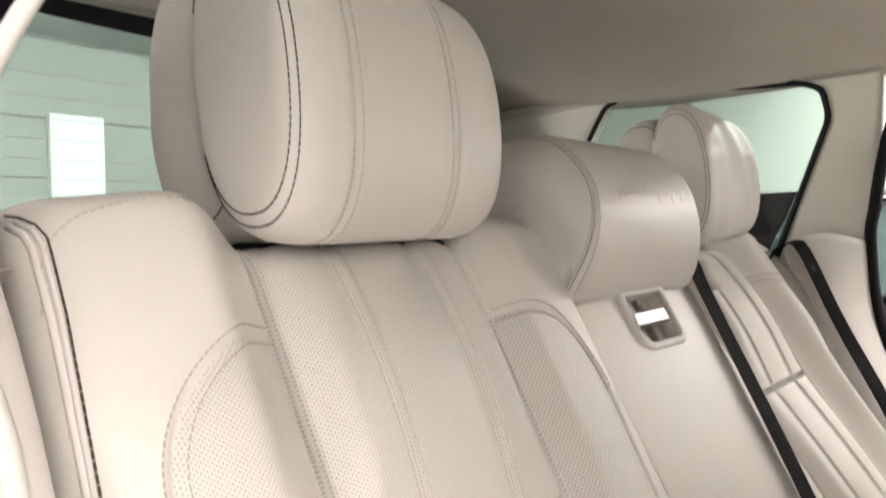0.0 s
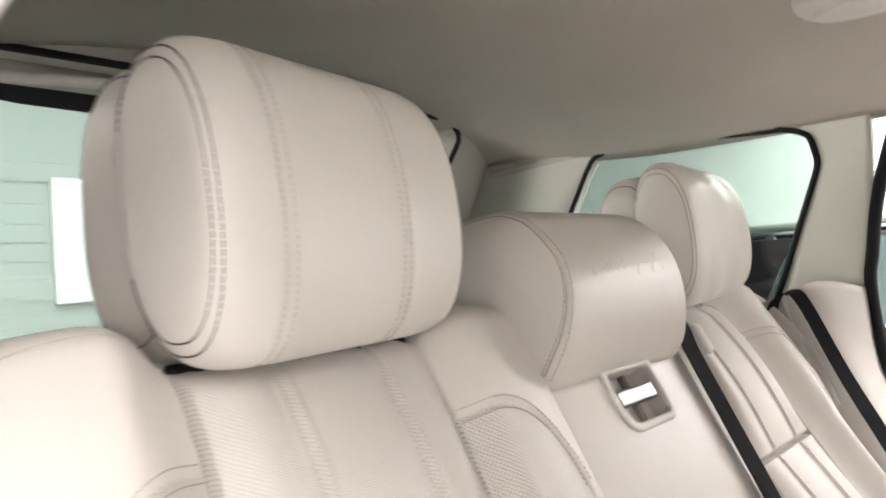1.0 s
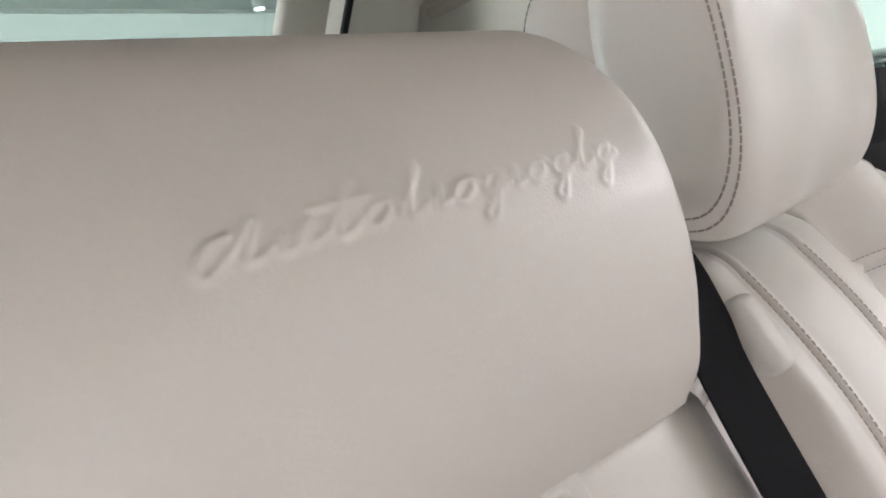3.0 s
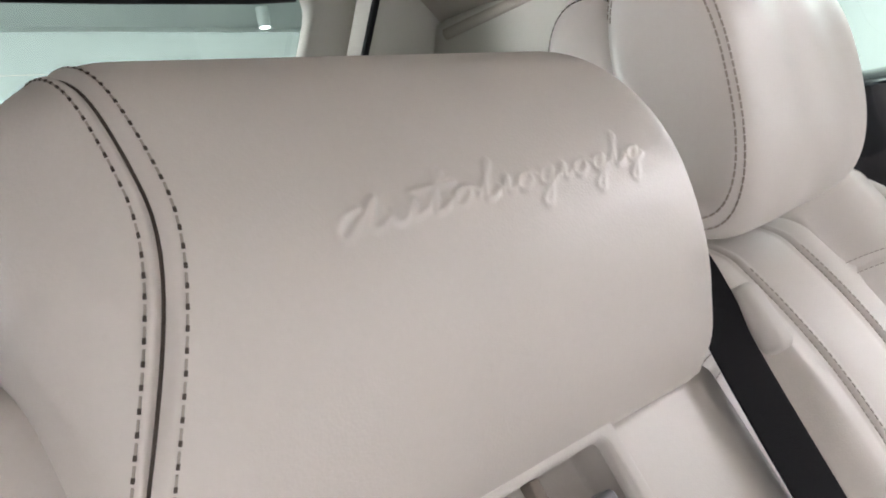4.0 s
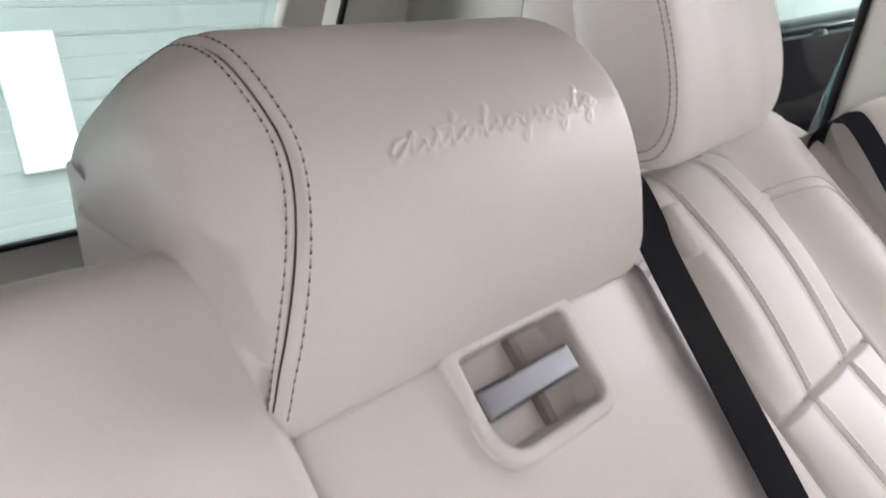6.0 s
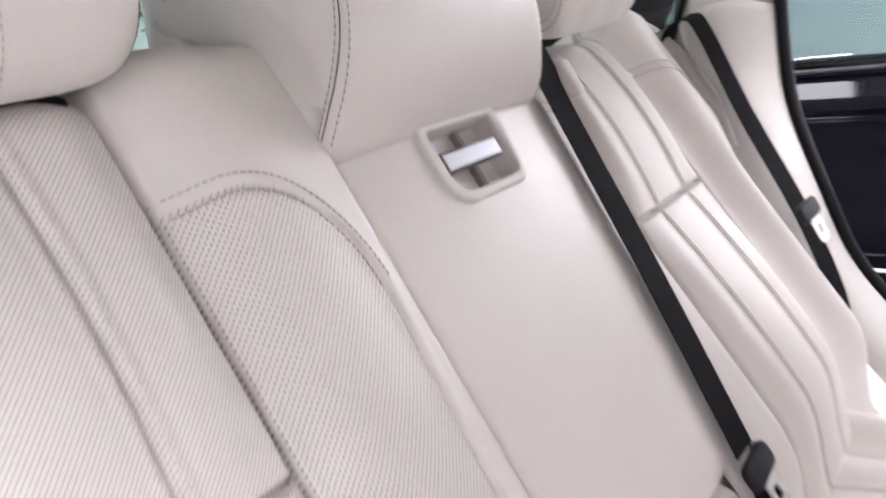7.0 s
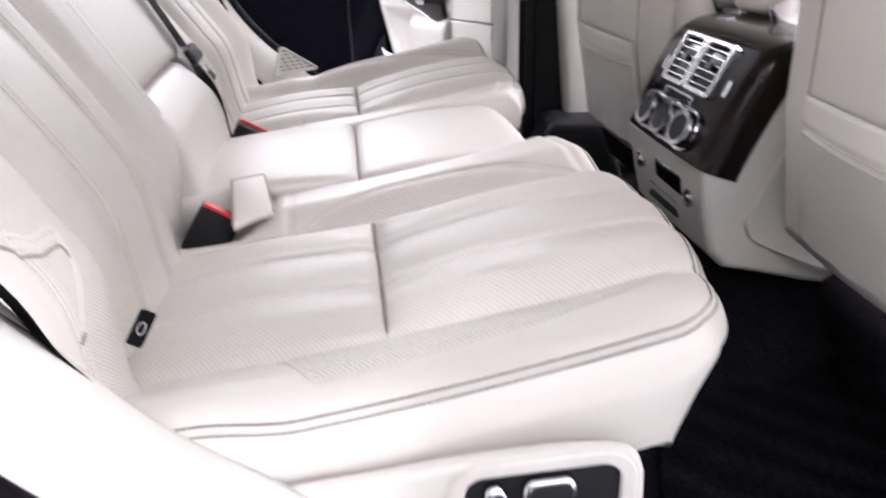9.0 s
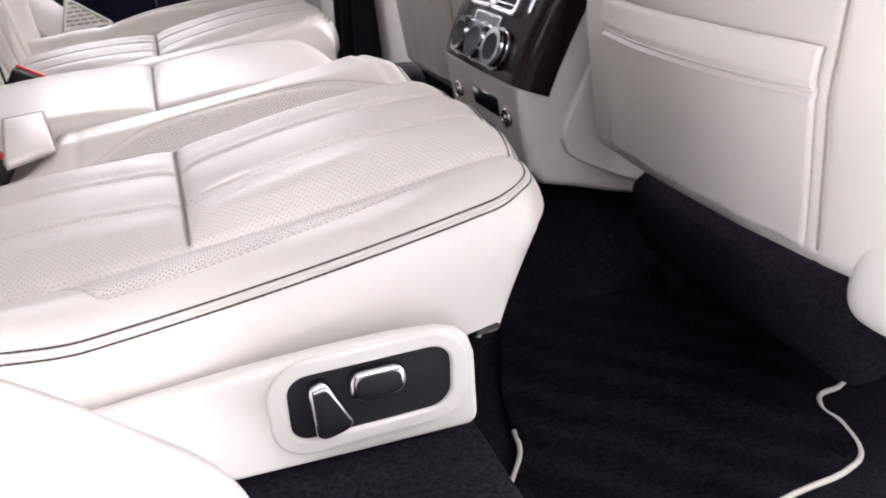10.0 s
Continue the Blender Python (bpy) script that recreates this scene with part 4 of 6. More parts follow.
def build_cushion(mirror):
    near = not mirror
    y = -0.42 if near else 2 * MID_CUSHION + 0.42
    perf = leather_fine if near else leather_far
    strong = leather_perf if near else leather_far
    root = thing("seat_cushion", "cream leather outer rear seat cushion with perforated fluted centre" if near else "cream leather far rear seat cushion with fluted centre", "seat cushion", "outer rear seat cushions", at=(0.24, y, 0.24))
    o = Vector(root.location)
    f0 = outer_cushion_at(mirror)
    f = lambda x, q: f0(x, q) - o
    us = steps(-0.065, 0.630, 0.0050, (0.22,), 0.008, 0.0007)
    vs = steps(-0.745, -0.110, 0.0032, (-0.539, -0.455, -0.372, -0.289))

    def region(x, q):
        if outer_leaf(x, q) < 0 and q < -0.539:
            return "oleaf"
        if inner_leaf(x, q) < 0 and q > -0.31:
            return "ileaf"
        if -0.539 < q < -0.289 and x < 0.455:
            return "front" if x > 0.22 else "rear"
        return "bolster"

    parts = {
        "bolster": ("cushion_cover", leather, "", root),
        "oleaf": ("outer_leaf_panel", strong, "perforated leaf-shaped leather panel", root),
        "ileaf": ("inner_leaf_panel", strong, "perforated leaf-shaped leather panel", root),
        "front": ("front_insert", perf, "fluted perforated leather insert", root),
        "rear": ("rear_insert", perf, "fluted perforated leather insert behind the cross seam", root),
    }
    split_sheet(us, vs, f, region, parts, flip=mirror)

    def rows(pts):
        P, N = line_on(f, pts)
        return P, [(-n if mirror else n) for n in N]

    lines = []
    for off in (0.0332, 0.0408):
        pts = [(x, -0.598 - off) for x in np.linspace(0.060, 0.430, 60)] + [(0.430 + off * math.sin(a), -0.598 - off * math.cos(a)) for a in np.linspace(0.06, math.pi / 2, 20)] + [(0.430 + off, q) for q in np.linspace(-0.59, -0.22, 40)]
        lines.append(rows(pts))
    stitch_part("edge_stitching", lines, thread_dark, root, "dark double row of stitches round the upper edge", length=0.0050, gap=0.0004, r=0.00062)
    # gathered beads between the rows
    for off in (0.0352, 0.0386):
        P, N = rows([(x, -0.598 - off) for x in np.linspace(0.060, 0.430, 60)] + [(0.430 + off * math.sin(a), -0.598 - off * math.cos(a)) for a in np.linspace(0.06, math.pi / 2, 20)] + [(0.430 + off, q) for q in np.linspace(-0.59, -0.22, 40)])
        tube_part("edge_bead", [p - n * 0.0003 for p, n in zip(P, N)], 0.0015, leather, root, n=8)
    leaf = [(x, -0.539 - leaf_width(x) - 0.004) for x in np.linspace(0.128, 0.475, 70)]
    leaf3 = [(x, -0.539 - leaf_width(x) - 0.011) for x in np.linspace(0.128, 0.475, 70)]
    leaf2 = [(0.285 + 0.155 * t, -0.289 + 0.050 * (1 - abs(t) ** 2.4) + 0.005) for t in np.linspace(-0.97, 0.97, 50)]
    stitch_part("leaf_stitching", [rows(leaf), rows(leaf3), rows(leaf2)], thread_pale, root, "pale thread stitching round the leaf panels")
    cy = -0.42 if near else 2 * MID_CUSHION + 0.42
    box_part("cushion_base", Vector((0.215, cy, 0.255)) - o, (0.33, 0.34, 0.09), leather, root, bevel=0.015)
    return root


build_cushion(False)
build_cushion(True)


def centre_cushion():
    root = thing("centre_seat_cushion", "smooth cream leather centre rear seat cushion with cross seam", "seat cushion", at=(0.22, MID_CUSHION, 0.24))
    o = Vector(root.location)

    def f(x, q):
        z = 0.366 + 0.05 * x + 0.008 * (1 - (q / 0.13) ** 2)
        z += 0.010 * math.sin(math.pi * min(1, max(0, (x - 0.21) / 0.27))) if x > 0.21 else 0.006 * math.sin(math.pi * min(1, max(0, x / 0.21)))
        z -= 0.008 * bump(x, 0.21, 0.0012) + 0.003 * bump(x, 0.21, 0.008)
        xn, drop = roll(x, 0.405, 0.055)
        under = max(0.0, drop - 0.05)
        xb, drop_b = roll(-xn, 0.004, 0.02)
        a, dr = roll(q, 0.122, 0.012)
        b, dl = roll(-a, 0.116, 0.012)
        return Vector((-xb - 0.6 * under, MID_CUSHION - b, z - drop - drop_b - dr - dl)) - o

    sheet_part("cushion_cover", steps(-0.045, 0.60, 0.005, (0.21,), 0.008, 0.0007), steps(-0.19, 0.20, 0.006), f, leather, root)
    box_part("cushion_base", Vector((0.20, MID_CUSHION, 0.26)) - o, (0.36, 0.22, 0.10), leather, root, bevel=0.015)


centre_cushion()


# side panel with the electric seat switches
def seat_side_panel():
    root = thing("seat_side_trim", "cream plastic seat side trim with electric seat adjustment switches", "seat trim", at=(0.30, -0.665, 0.236))
    o = Vector(root.location)
    ex, ey, ez = Vector((1, 0, 0)), Vector((0, 0, 1)), Vector((0, -1, 0))
    pts = [(0.095, 0.258), (0.095, 0.312)] + [(p.x, p.y) for p in spline([(0.14, 0.317, 0), (0.19, 0.321, 0), (0.26, 0.326, 0), (0.33, 0.327, 0), (0.372, 0.324, 0)], 5)] + [(0.388, 0.319), (0.396, 0.311), (0.400, 0.298), (0.403, 0.238), (0.396, 0.233), (0.30, 0.236), (0.20, 0.240)]
    m = basis(Vector((0, -0.655, 0)) - o, ex, ey, ez)
    body = prism_part("trim_body", pts, 0.016, m, trim_plastic, root)
    mod = body.modifiers.new("soft_edges", "BEVEL")
    mod.width, mod.segments, mod.limit_method, mod.angle_limit = 0.006, 4, "ANGLE", radians(50)
    m2 = basis(Vector((0.3210, -0.671, 0.2895)) - o, ex, ey, ez)
    rim = prism_part("switch_rim", round_rect(0.142, 0.078, (0.030, 0.028, 0.026, 0.030)), 0.005, m2, trim_plastic, root, "raised rim round the switch plate", hole=round_rect(0.116, 0.053, (0.016, 0.014, 0.014, 0.016)))
    mod = rim.modifiers.new("soft_edges", "BEVEL")
    mod.width, mod.segments = 0.0045, 4
    prism_part("switch_plate", round_rect(0.117, 0.054, (0.016, 0.014, 0.014, 0.016)), 0.0012, m2, black_plastic, root, "matt black switch plate")

    def switch(name, outline, c, label):
        mm = basis(Vector((c[0], -0.6722, c[1])) - o, ex, ey, ez)
        k = outline
        inner = [(x * 0.80, y * 0.80) for x, y in k]
        s = prism_part(name, k, 0.009, mm, steel, root, label, bevel=0.003, shade=True)
        mm2 = basis(Vector((c[0], -0.6722 - 0.0087, c[1])) - o, ex, ey, ez)
        prism_part("switch_cap", inner, 0.0014, mm2, black_plastic, s, "black cap set in the chrome", bevel=0.0008, shade=True)

    wedge = [(x * lerp(0.62, 1.15, smooth(0.024, -0.024, y)), y) for x, y in round_rect(0.024, 0.046, 0.008)]
    ca, sa = math.cos(radians(14)), math.sin(radians(14))
    switch("backrest_switch", [(x * ca - y * sa, x * sa + y * ca) for x, y in wedge], (0.2880, 0.2875), "upright chrome-rimmed backrest switch")
    switch("cushion_switch", round_rect(0.040, 0.023, 0.009), (0.3245, 0.3000), "flat chrome-rimmed cushion switch")


seat_side_panel()


# seat belts
def strap(name, pts, width, wdir, mat, parent, label="", thick=0.0014):
    """A flat band of webbing along pts; wdir: the way of its width, one or one per point."""
    P = spline(pts, 6)
    n = len(P)
    bm = bmesh.new()
    rings = []
    for i, p in enumerate(P):
        d = (P[min(n - 1, i + 1)] - P[max(0, i - 1)]).normalized()
        if isinstance(wdir, list):
            t = i / (n - 1) * (len(wdir) - 1)
            k = min(len(wdir) - 2, int(t))
            w = Vector(wdir[k]).lerp(Vector(wdir[k + 1]), t - k)
        else:
            w = Vector(wdir)
        w = (w - d * w.dot(d)).normalized()
        nn = d.cross(w)
        rings.append([bm.verts.new(p + w * (a * width / 2) + nn * (b * thick / 2)) for a, b in ((-1, -0.4), (-0.97, -1), (0.97, -1), (1, -0.4), (1, 0.4), (0.97, 1), (-0.97, 1), (-1, 0.4))])
    for A, B in zip(rings, rings[1:]):
        for j in range(8):
            bm.faces.new((A[j], A[(j + 1) % 8], B[(j + 1) % 8], B[j]))
    bm.faces.new(rings[0][::-1])
    bm.faces.new(rings[-1])
    bmesh.ops.recalc_face_normals(bm, faces=bm.faces)
    return part(name, bm, mat, parent, label, shade=False)


def tongue(at, along, across, parent):
    """A belt tongue: a black moulding over a steel blade with a slot."""
    al, ac = Vector(along).normalized(), Vector(across).normalized()
    nn = al.cross(ac)
    m = basis(Vector(at), ac, al, nn)
    h = prism_part("tongue_body", round_rect(0.054, 0.026, 0.008), 0.009, m @ pose(0, 0, -0.0045), black_plastic, parent, "black plastic belt tongue", bevel=0.003, shade=True)
    prism_part("tongue_blade", round_rect(0.025, 0.036, 0.004), 0.003, m @ pose(0, 0.030, -0.001), steel, h, "steel blade with a slot", hole=round_rect(0.012, 0.012, 0.002))


def centre_belt():
    root = thing("seat_belt", "black webbing centre seat belt hanging down over the cream seat back", "seat belt", "rear seat belts", at=bp(0.13, 0, 0.02))
    o = Vector(root.location)
    h = lambda y, s, d: bp(y, s, d) - o
    strap("webbing", [h(0.207, 0.70, -0.03), h(0.197, 0.65, -0.006), h(0.182, 0.61, 0.004), h(0.169, 0.57, 0.006), h(0.159, 0.475, 0.006), h(0.148, 0.38, 0.007), h(0.134, 0.28, 0.008), h(0.122, 0.18, 0.007)], 0.047, (-0.05, 0.99, -0.03), webbing, root)
    strap("webbing", [h(0.122, 0.172, 0.006), h(0.127, 0.13, 0.001), h(0.130, 0.09, -0.010), h(0.131, 0.05, -0.028), h(0.130, 0.0, -0.052)], 0.046, [(-0.1, 0.97, -0.1), (0.35, 0.9, 0.1), (0.5, 0.8, 0.2)], webbing, root, "lower run of webbing")
    tongue(h(0.120, 0.164, 0.013), Vector((0.48, 0.12, -0.86)), Vector((0.0, 0.99, 0.1)), root)
    box_part("belt_guide", h(0.214, 0.582, 0.004), (0.016, 0.02, 0.045), trim_plastic, root, "cream plastic belt guide", rot=(0, -29, 0), bevel=0.006)


def side_belt(far):
    root = thing("seat_belt", "black webbing outer seat belt hanging beside the " + ("far" if far else "near") + " rear seat", "seat belt", "rear seat belts", at=(0, 0.66 if far else -0.69, 0.3))
    o = Vector(root.location)
    if far:
        P = [(-0.285, 0.636, 0.845), (-0.272, 0.636, 0.876), (-0.248, 0.636, 0.888), (-0.226, 0.636, 0.868), (-0.168, 0.636, 0.74), (-0.088, 0.622, 0.592), (-0.034, 0.596, 0.475), (-0.022, 0.592, 0.41), (-0.008, 0.592, 0.345), (0.004, 0.594, 0.27)]
        W = (0.15, 0.97, 0.15)
        tg = (-0.076, 0.604, 0.603)
        along = (0.3, -0.1, -0.5)
    else:
        P = [(-0.27, -0.692, 0.93), (-0.228, -0.692, 0.855), (-0.12, -0.700, 0.69), (-0.045, -0.702, 0.59), (0.012, -0.700, 0.515), (0.032, -0.698, 0.465), (0.060, -0.694, 0.418)]
        W = (0.45, -0.75, 0.45)
        tg = (-0.020, -0.699, 0.590)
        along = (0.3, -0.2, -0.5)
    strap("webbing", [Vector(p) - o for p in P], 0.046, W, webbing, root)
    tongue(Vector(tg) - o, along, W, root)


centre_belt()
side_belt(True)
side_belt(False)


def buckle(at, along, up, near):
    root = thing("belt_buckle", "black seat belt buckle with red release button in the cushion gap", "belt buckle", "rear belt buckles", at=at)
    al = Vector(along).normalized()
    sd = al.cross(Vector(up)).normalized()
    m = basis((0, 0, 0), sd, al.cross(sd), al)
    body = prism_part("buckle_body", round_rect(0.050, 0.028, 0.006), 0.086, m @ pose(0, 0, -0.069), black_plastic, root, bevel=0.004, shade=False)
    prism_part("release_button", round_rect(0.045, 0.013 if near else 0.007, 0.002), 0.006, m @ pose(0, 0.004 if near else -0.008, 0.0145), red_plastic, body, "red release button", bevel=0.0015)


buckle((0.036, -0.235, 0.350), (0.55, 0.03, 0.83), (0, 1, 0), True)
buckle((0.040, 0.112, 0.355), (0.50, -0.03, 0.84), (0, 1, 0), False)


# upright leather flap over the anchor point, in the gap between the cushions
def anchor_flap():
    root = thing("anchor_flap", "small cream leather flap over the anchor point between cushions", "flap", at=(0.076, -0.226, 0.366))
    o = Vector(root.location)
    c = [Vector(p) - o for p in ((0.053, -0.182, 0.384), (0.091, -0.166, 0.384), (0.107, -0.256, 0.368), (0.064, -0.286, 0.366))]
    at = lambda u, v: c[3].lerp(c[2], u).lerp(c[0].lerp(c[1], u), v) + Vector((0, 0, 0.004 * math.sin(math.pi * u) * math.sin(math.pi * v)))
    us = [i / 12 for i in range(13)]
    sheet_part("flap_body", us, us, at, leather, root, thick=0.008)
    rim = [(0, v) for v in us] + [(u, 1) for u in us[1:]] + [(1, v) for v in us[::-1][1:]]
    tube_part("flap_edge", [at(u, v) - Vector((0, 0, 0.001)) for u, v in rim], 0.0016, seam_dark, root, "dark cut edge round the flap", n=6)


anchor_flap()

# ---- the car's cabin ----
def far_y(z):
    return 0.745 - 0.28 * max(0.0, z - 0.85)


def ring_outline(hole, poly, c):
    """For each point of the hole, the point of poly in the same direction from c."""
    out = []
    k = len(poly)
    for x, z in hole:
        dx, dz = x - c[0], z - c[1]
        best = None
        for i in range(k):
            (ax, az), (bx, bz) = poly[i], poly[(i + 1) % k]
            den = dx * (bz - az) - dz * (bx - ax)
            if abs(den) < 1e-9:
                continue
            t = ((ax - c[0]) * (bz - az) - (az - c[1]) * (bx - ax)) / den
            u = ((ax - c[0]) * dz - (az - c[1]) * dx) / den
            if t > 0 and -1e-6 <= u <= 1 + 1e-6 and (best is None or t < best):
                best = t
        out.append((c[0] + dx * best, c[1] + dz * best))
    return out


def ring_panel(name, hole, poly, c, at, mat, parent=None, label="", thick=0.03, rows=8, lip=0.012):
    """A panel with an opening: at(u, v, d) places its points, d deep."""
    H = hole
    O = ring_outline(H, poly, c)
    k = len(H)
    rings = []
    for d in (thick, 0.0):
        rings.append([at(x, z, d) for x, z in H]) if d else None
    verts, faces = [], []
    grid = [[at(x, z, thick) for x, z in H], [at(x, z, lip * 0.35) for x, z in H], [at(x + (c[0] - x) * -0.012, z + (c[1] - z) * -0.012, 0.0) for x, z in H]]
    for r in range(1, rows + 1):
        t = r / rows
        grid.append([at(lerp(h[0], o[0], lerp(0.03, 1, t)), lerp(h[1], o[1], lerp(0.03, 1, t)), 0.0) for h, o in zip(H, O)])
    grid.append([at(o[0], o[1], thick) for o in O])
    for row in grid:
        verts += [tuple(p) for p in row]
    for r in range(len(grid) - 1):
        for j in range(k):
            faces.append((r * k + j, r * k + (j + 1) % k, (r + 1) * k + (j + 1) % k, (r + 1) * k + j))
    return mesh_object(name, verts, faces, mat, parent, label)


def dense(poly, n=160):
    """Even points along a closed outline with its corners rounded."""
    P = [Vector((x, z, 0)) for x, z in poly]
    k = len(P)
    S = []
    for i in range(k):
        a, b, c = P[i - 1], P[i], P[(i + 1) % k]
        r = min((a - b).length, (c - b).length) * 0.3
        p, q = b + (a - b).normalized() * r, b + (c - b).normalized() * r
        for t in np.linspace(0, 1, 9):
            S.append((p * (1 - t) ** 2 + b * 2 * t * (1 - t) + q * t * t))
    L = [0.0]
    for a, b in zip(S, S[1:] + S[:1]):
        L.append(L[-1] + (b - a).length)
    out, i = [], 0
    for m in range(n):
        d = L[-1] * m / n
        while L[i + 1] < d:
            i += 1
        a, b = S[i % len(S)], S[(i + 1) % len(S)]
        t = (d - L[i]) / max(1e-9, L[i + 1] - L[i])
        out.append((lerp(a.x, b.x, t), lerp(a.y, b.y, t)))
    return out


QW = [(-0.232, 1.180), (-0.200, 1.165), (-0.192, 1.115), (-0.297, 0.885), (-0.320, 0.835), (-0.86, 0.835), (-0.86, 0.89), (-0.668, 1.150), (-0.635, 1.190), (-0.575, 1.205)]
qw_hole = dense(QW)
far_at = lambda x, z, d: Vector((x, far_y(z) + d, z))
quarter = ring_panel("trim_far_upper", qw_hole, [(-0.10, 1.215), (-0.125, 0.97), (-0.148, 0.90), (-0.145, 0.80), (-1.28, 0.80), (-0.94, 1.215)], (-0.46, 1.02), far_at, pillar_trim)
tagged(quarter, "pale grey-cream pillar and quarter window trim panel", "pillar trim", kind="structure")

window = thing("window_quarter", "rear quarter window with green tint and black seal", "window", kind="structure", at=(-0.5, 0.70, 1.0))
wo = Vector(window.location)
tube_part("window_seal", [far_at(x, z, -0.002) - wo for x, z in qw_hole], 0.0055, black_rubber, window, "black rubber window seal", n=8, closed=True)
bm = bmesh.new()
gf = bm.faces.new([bm.verts.new(far_at(x, z, 0.022) - wo) for x, z in qw_hole])
gf.normal_update()
if gf.normal.y > 0:
    gf.normal_flip()
pane = part("pane", bm, car_glass, window, "green-tinted glass pane")
pane.visible_shadow = False
# black band added in place of the dark object outside the window
prism_part("dark_outside_band", [(-0.84, 0.84), (-0.33, 0.84), (-0.262, 0.985), (-0.80, 0.985)], 0.003, basis(Vector((0, 0.722, 0)) - wo, Vector((1, 0, 0)), Vector((0, 0.0, 1)), Vector((0, -1, 0))), gloss_black, window, "black band standing in for something dark outside the glass")
box_part("seal_clip", far_at(-0.248, 1.184, -0.004) - wo, (0.016, 0.010, 0.012), black_rubber, window, bevel=0.002)

# far side: trim from the wheel arch down to the sill, with the door opening's seal
FAR_SEAL = [(-0.05, 0.640, 1.215), (-0.110, 0.685, 1.06), (-0.135, 0.715, 0.95), (-0.146, 0.733, 0.887), (-0.134, 0.745, 0.74), (-0.085, 0.75, 0.59), (-0.040, 0.75, 0.483), (0.030, 0.75, 0.393), (0.120, 0.75, 0.318), (0.20, 0.75, 0.22), (0.24, 0.75, 0.0)]
FAR_IN = [(-0.30, 0.690, 0.93), (-0.28, 0.680, 0.88), (-0.25, 0.675, 0.80), (-0.21, 0.67, 0.70), (-0.14, 0.665, 0.56), (-0.09, 0.66, 0.46), (-0.02, 0.655, 0.37), (0.02, 0.65, 0.32), (0.05, 0.64, 0.26), (0.12, 0.63, 0.16), (0.16, 0.63, 0.0)]


def ruled(name, A, B, mat, label, bulge, flip=False, n=14, seg=6, lipdir=(0, 0, 0)):
    a, b = spline(A, seg), spline(B, seg)
    b = [b[round(i * (len(b) - 1) / (len(a) - 1))] for i in range(len(a))]
    us, vs = [i / n for i in range(n + 1)], list(range(len(a)))

    def f(u, v):
        p = a[int(v)].lerp(b[int(v)], u)
        w = math.sin(math.pi * u)
        return p + Vector(bulge) * w

    ob = sheet_part(name, us, vs, f, mat, None, "", flip, thick=0.012)
    return tagged(ob, label, "side trim", kind="structure")


low = [p for p in FAR_SEAL if p[2] <= 0.90]
ruled("trim_far_lower", low, FAR_IN[1:3] + FAR_IN[4:5] + FAR_IN[6:10], trim_plastic, "smooth white wheel arch trim beside the far seat", (0.0, -0.02, 0.02))
tagged(tube_part("door_seal", spline([Vector(p) + Vector((0.004, 0.006, 0)) for p in FAR_SEAL], 8), 0.011, black_rubber, None, n=10), "black rubber seal round the far rear door opening", "door seal", kind="structure")

grille = thing("speaker_grille", "triangular slotted vent grille set in the white arch trim", "speaker grille", at=(0.045, 0.655, 0.342))
gx = Vector((0.085, 0.075, -0.005)).normalized()
gz = Vector((0.63, -0.68, 0.37)).normalized()
gy = gz.cross(gx).normalized()
gm = basis((0, 0, 0), gx, gy, gz)
tri = [(0.0, 0.0), (0.108, 0.0), (0.112, 0.004), (0.040, 0.056), (0.032, 0.056)]
tc = (0.048, 0.018)
# solid plate whose dark colour stands in for shade in the slots
prism_part("grille_plate", tri, 0.003, gm, seam_dark, grille, "dark plate standing in for the shade behind the slats")
prism_part("grille_rim", [(lerp(x, tc[0], -0.10), lerp(y, tc[1], -0.10)) for x, y in tri], 0.009, gm, trim_plastic, grille, "raised white rim", hole=[(lerp(x, tc[0], 0.03), lerp(y, tc[1], 0.03)) for x, y in tri])
for i in range(6):
    yy = 0.0035 + 0.0086 * i
    t = yy / 0.056
    x0, x1 = lerp(0.0, 0.034, t), lerp(0.110, 0.038, t)
    prism_part("slat", [(x0, yy - 0.0017), (x1, yy - 0.0017), (x1, yy + 0.0017), (x0, yy + 0.0017)], 0.007, gm, trim_plastic, grille)
    for k in range(1 + int((x1 - x0) / 0.018)):
        xr = x0 + 0.010 + 0.018 * k + (0.009 if i % 2 else 0)
        if xr < x1 - 0.004 and i < 5:
            prism_part("rib", [(xr - 0.0022, yy), (xr + 0.0022, yy), (xr + 0.0022, yy + 0.0086), (xr - 0.0022, yy + 0.0086)], 0.0062, gm, trim_plastic, grille)

# near side: pillar and wheel arch trim
NEAR_EDGE = [(-0.10, -0.596, 1.20), (-0.15, -0.652, 1.08), (-0.15, -0.718, 0.948), (-0.186, -0.700, 0.868), (-0.135, -0.704, 0.800), (-0.055, -0.755, 0.680), (-0.02, -0.795, 0.57), (0.043, -0.80, 0.473), (0.12, -0.80, 0.385), (0.19, -0.80, 0.27), (0.25, -0.80, 0.14), (0.28, -0.80, 0.0)]
NEAR_IN = [(-0.30, -0.600, 1.20), (-0.33, -0.650, 1.08), (-0.34, -0.685, 0.95), (-0.30, -0.700, 0.86), (-0.25, -0.700, 0.80), (-0.16, -0.703, 0.68), (-0.062, -0.700, 0.575), (0.026, -0.698, 0.478), (0.080, -0.700, 0.412), (0.162, -0.70, 0.338), (0.232, -0.70, 0.24), (0.25, -0.70, 0.0)]
ruled("trim_near", NEAR_EDGE, NEAR_IN, trim_plastic, "smooth white pillar and wheel arch trim beside the open door", (0.012, -0.006, 0.012), flip=True)
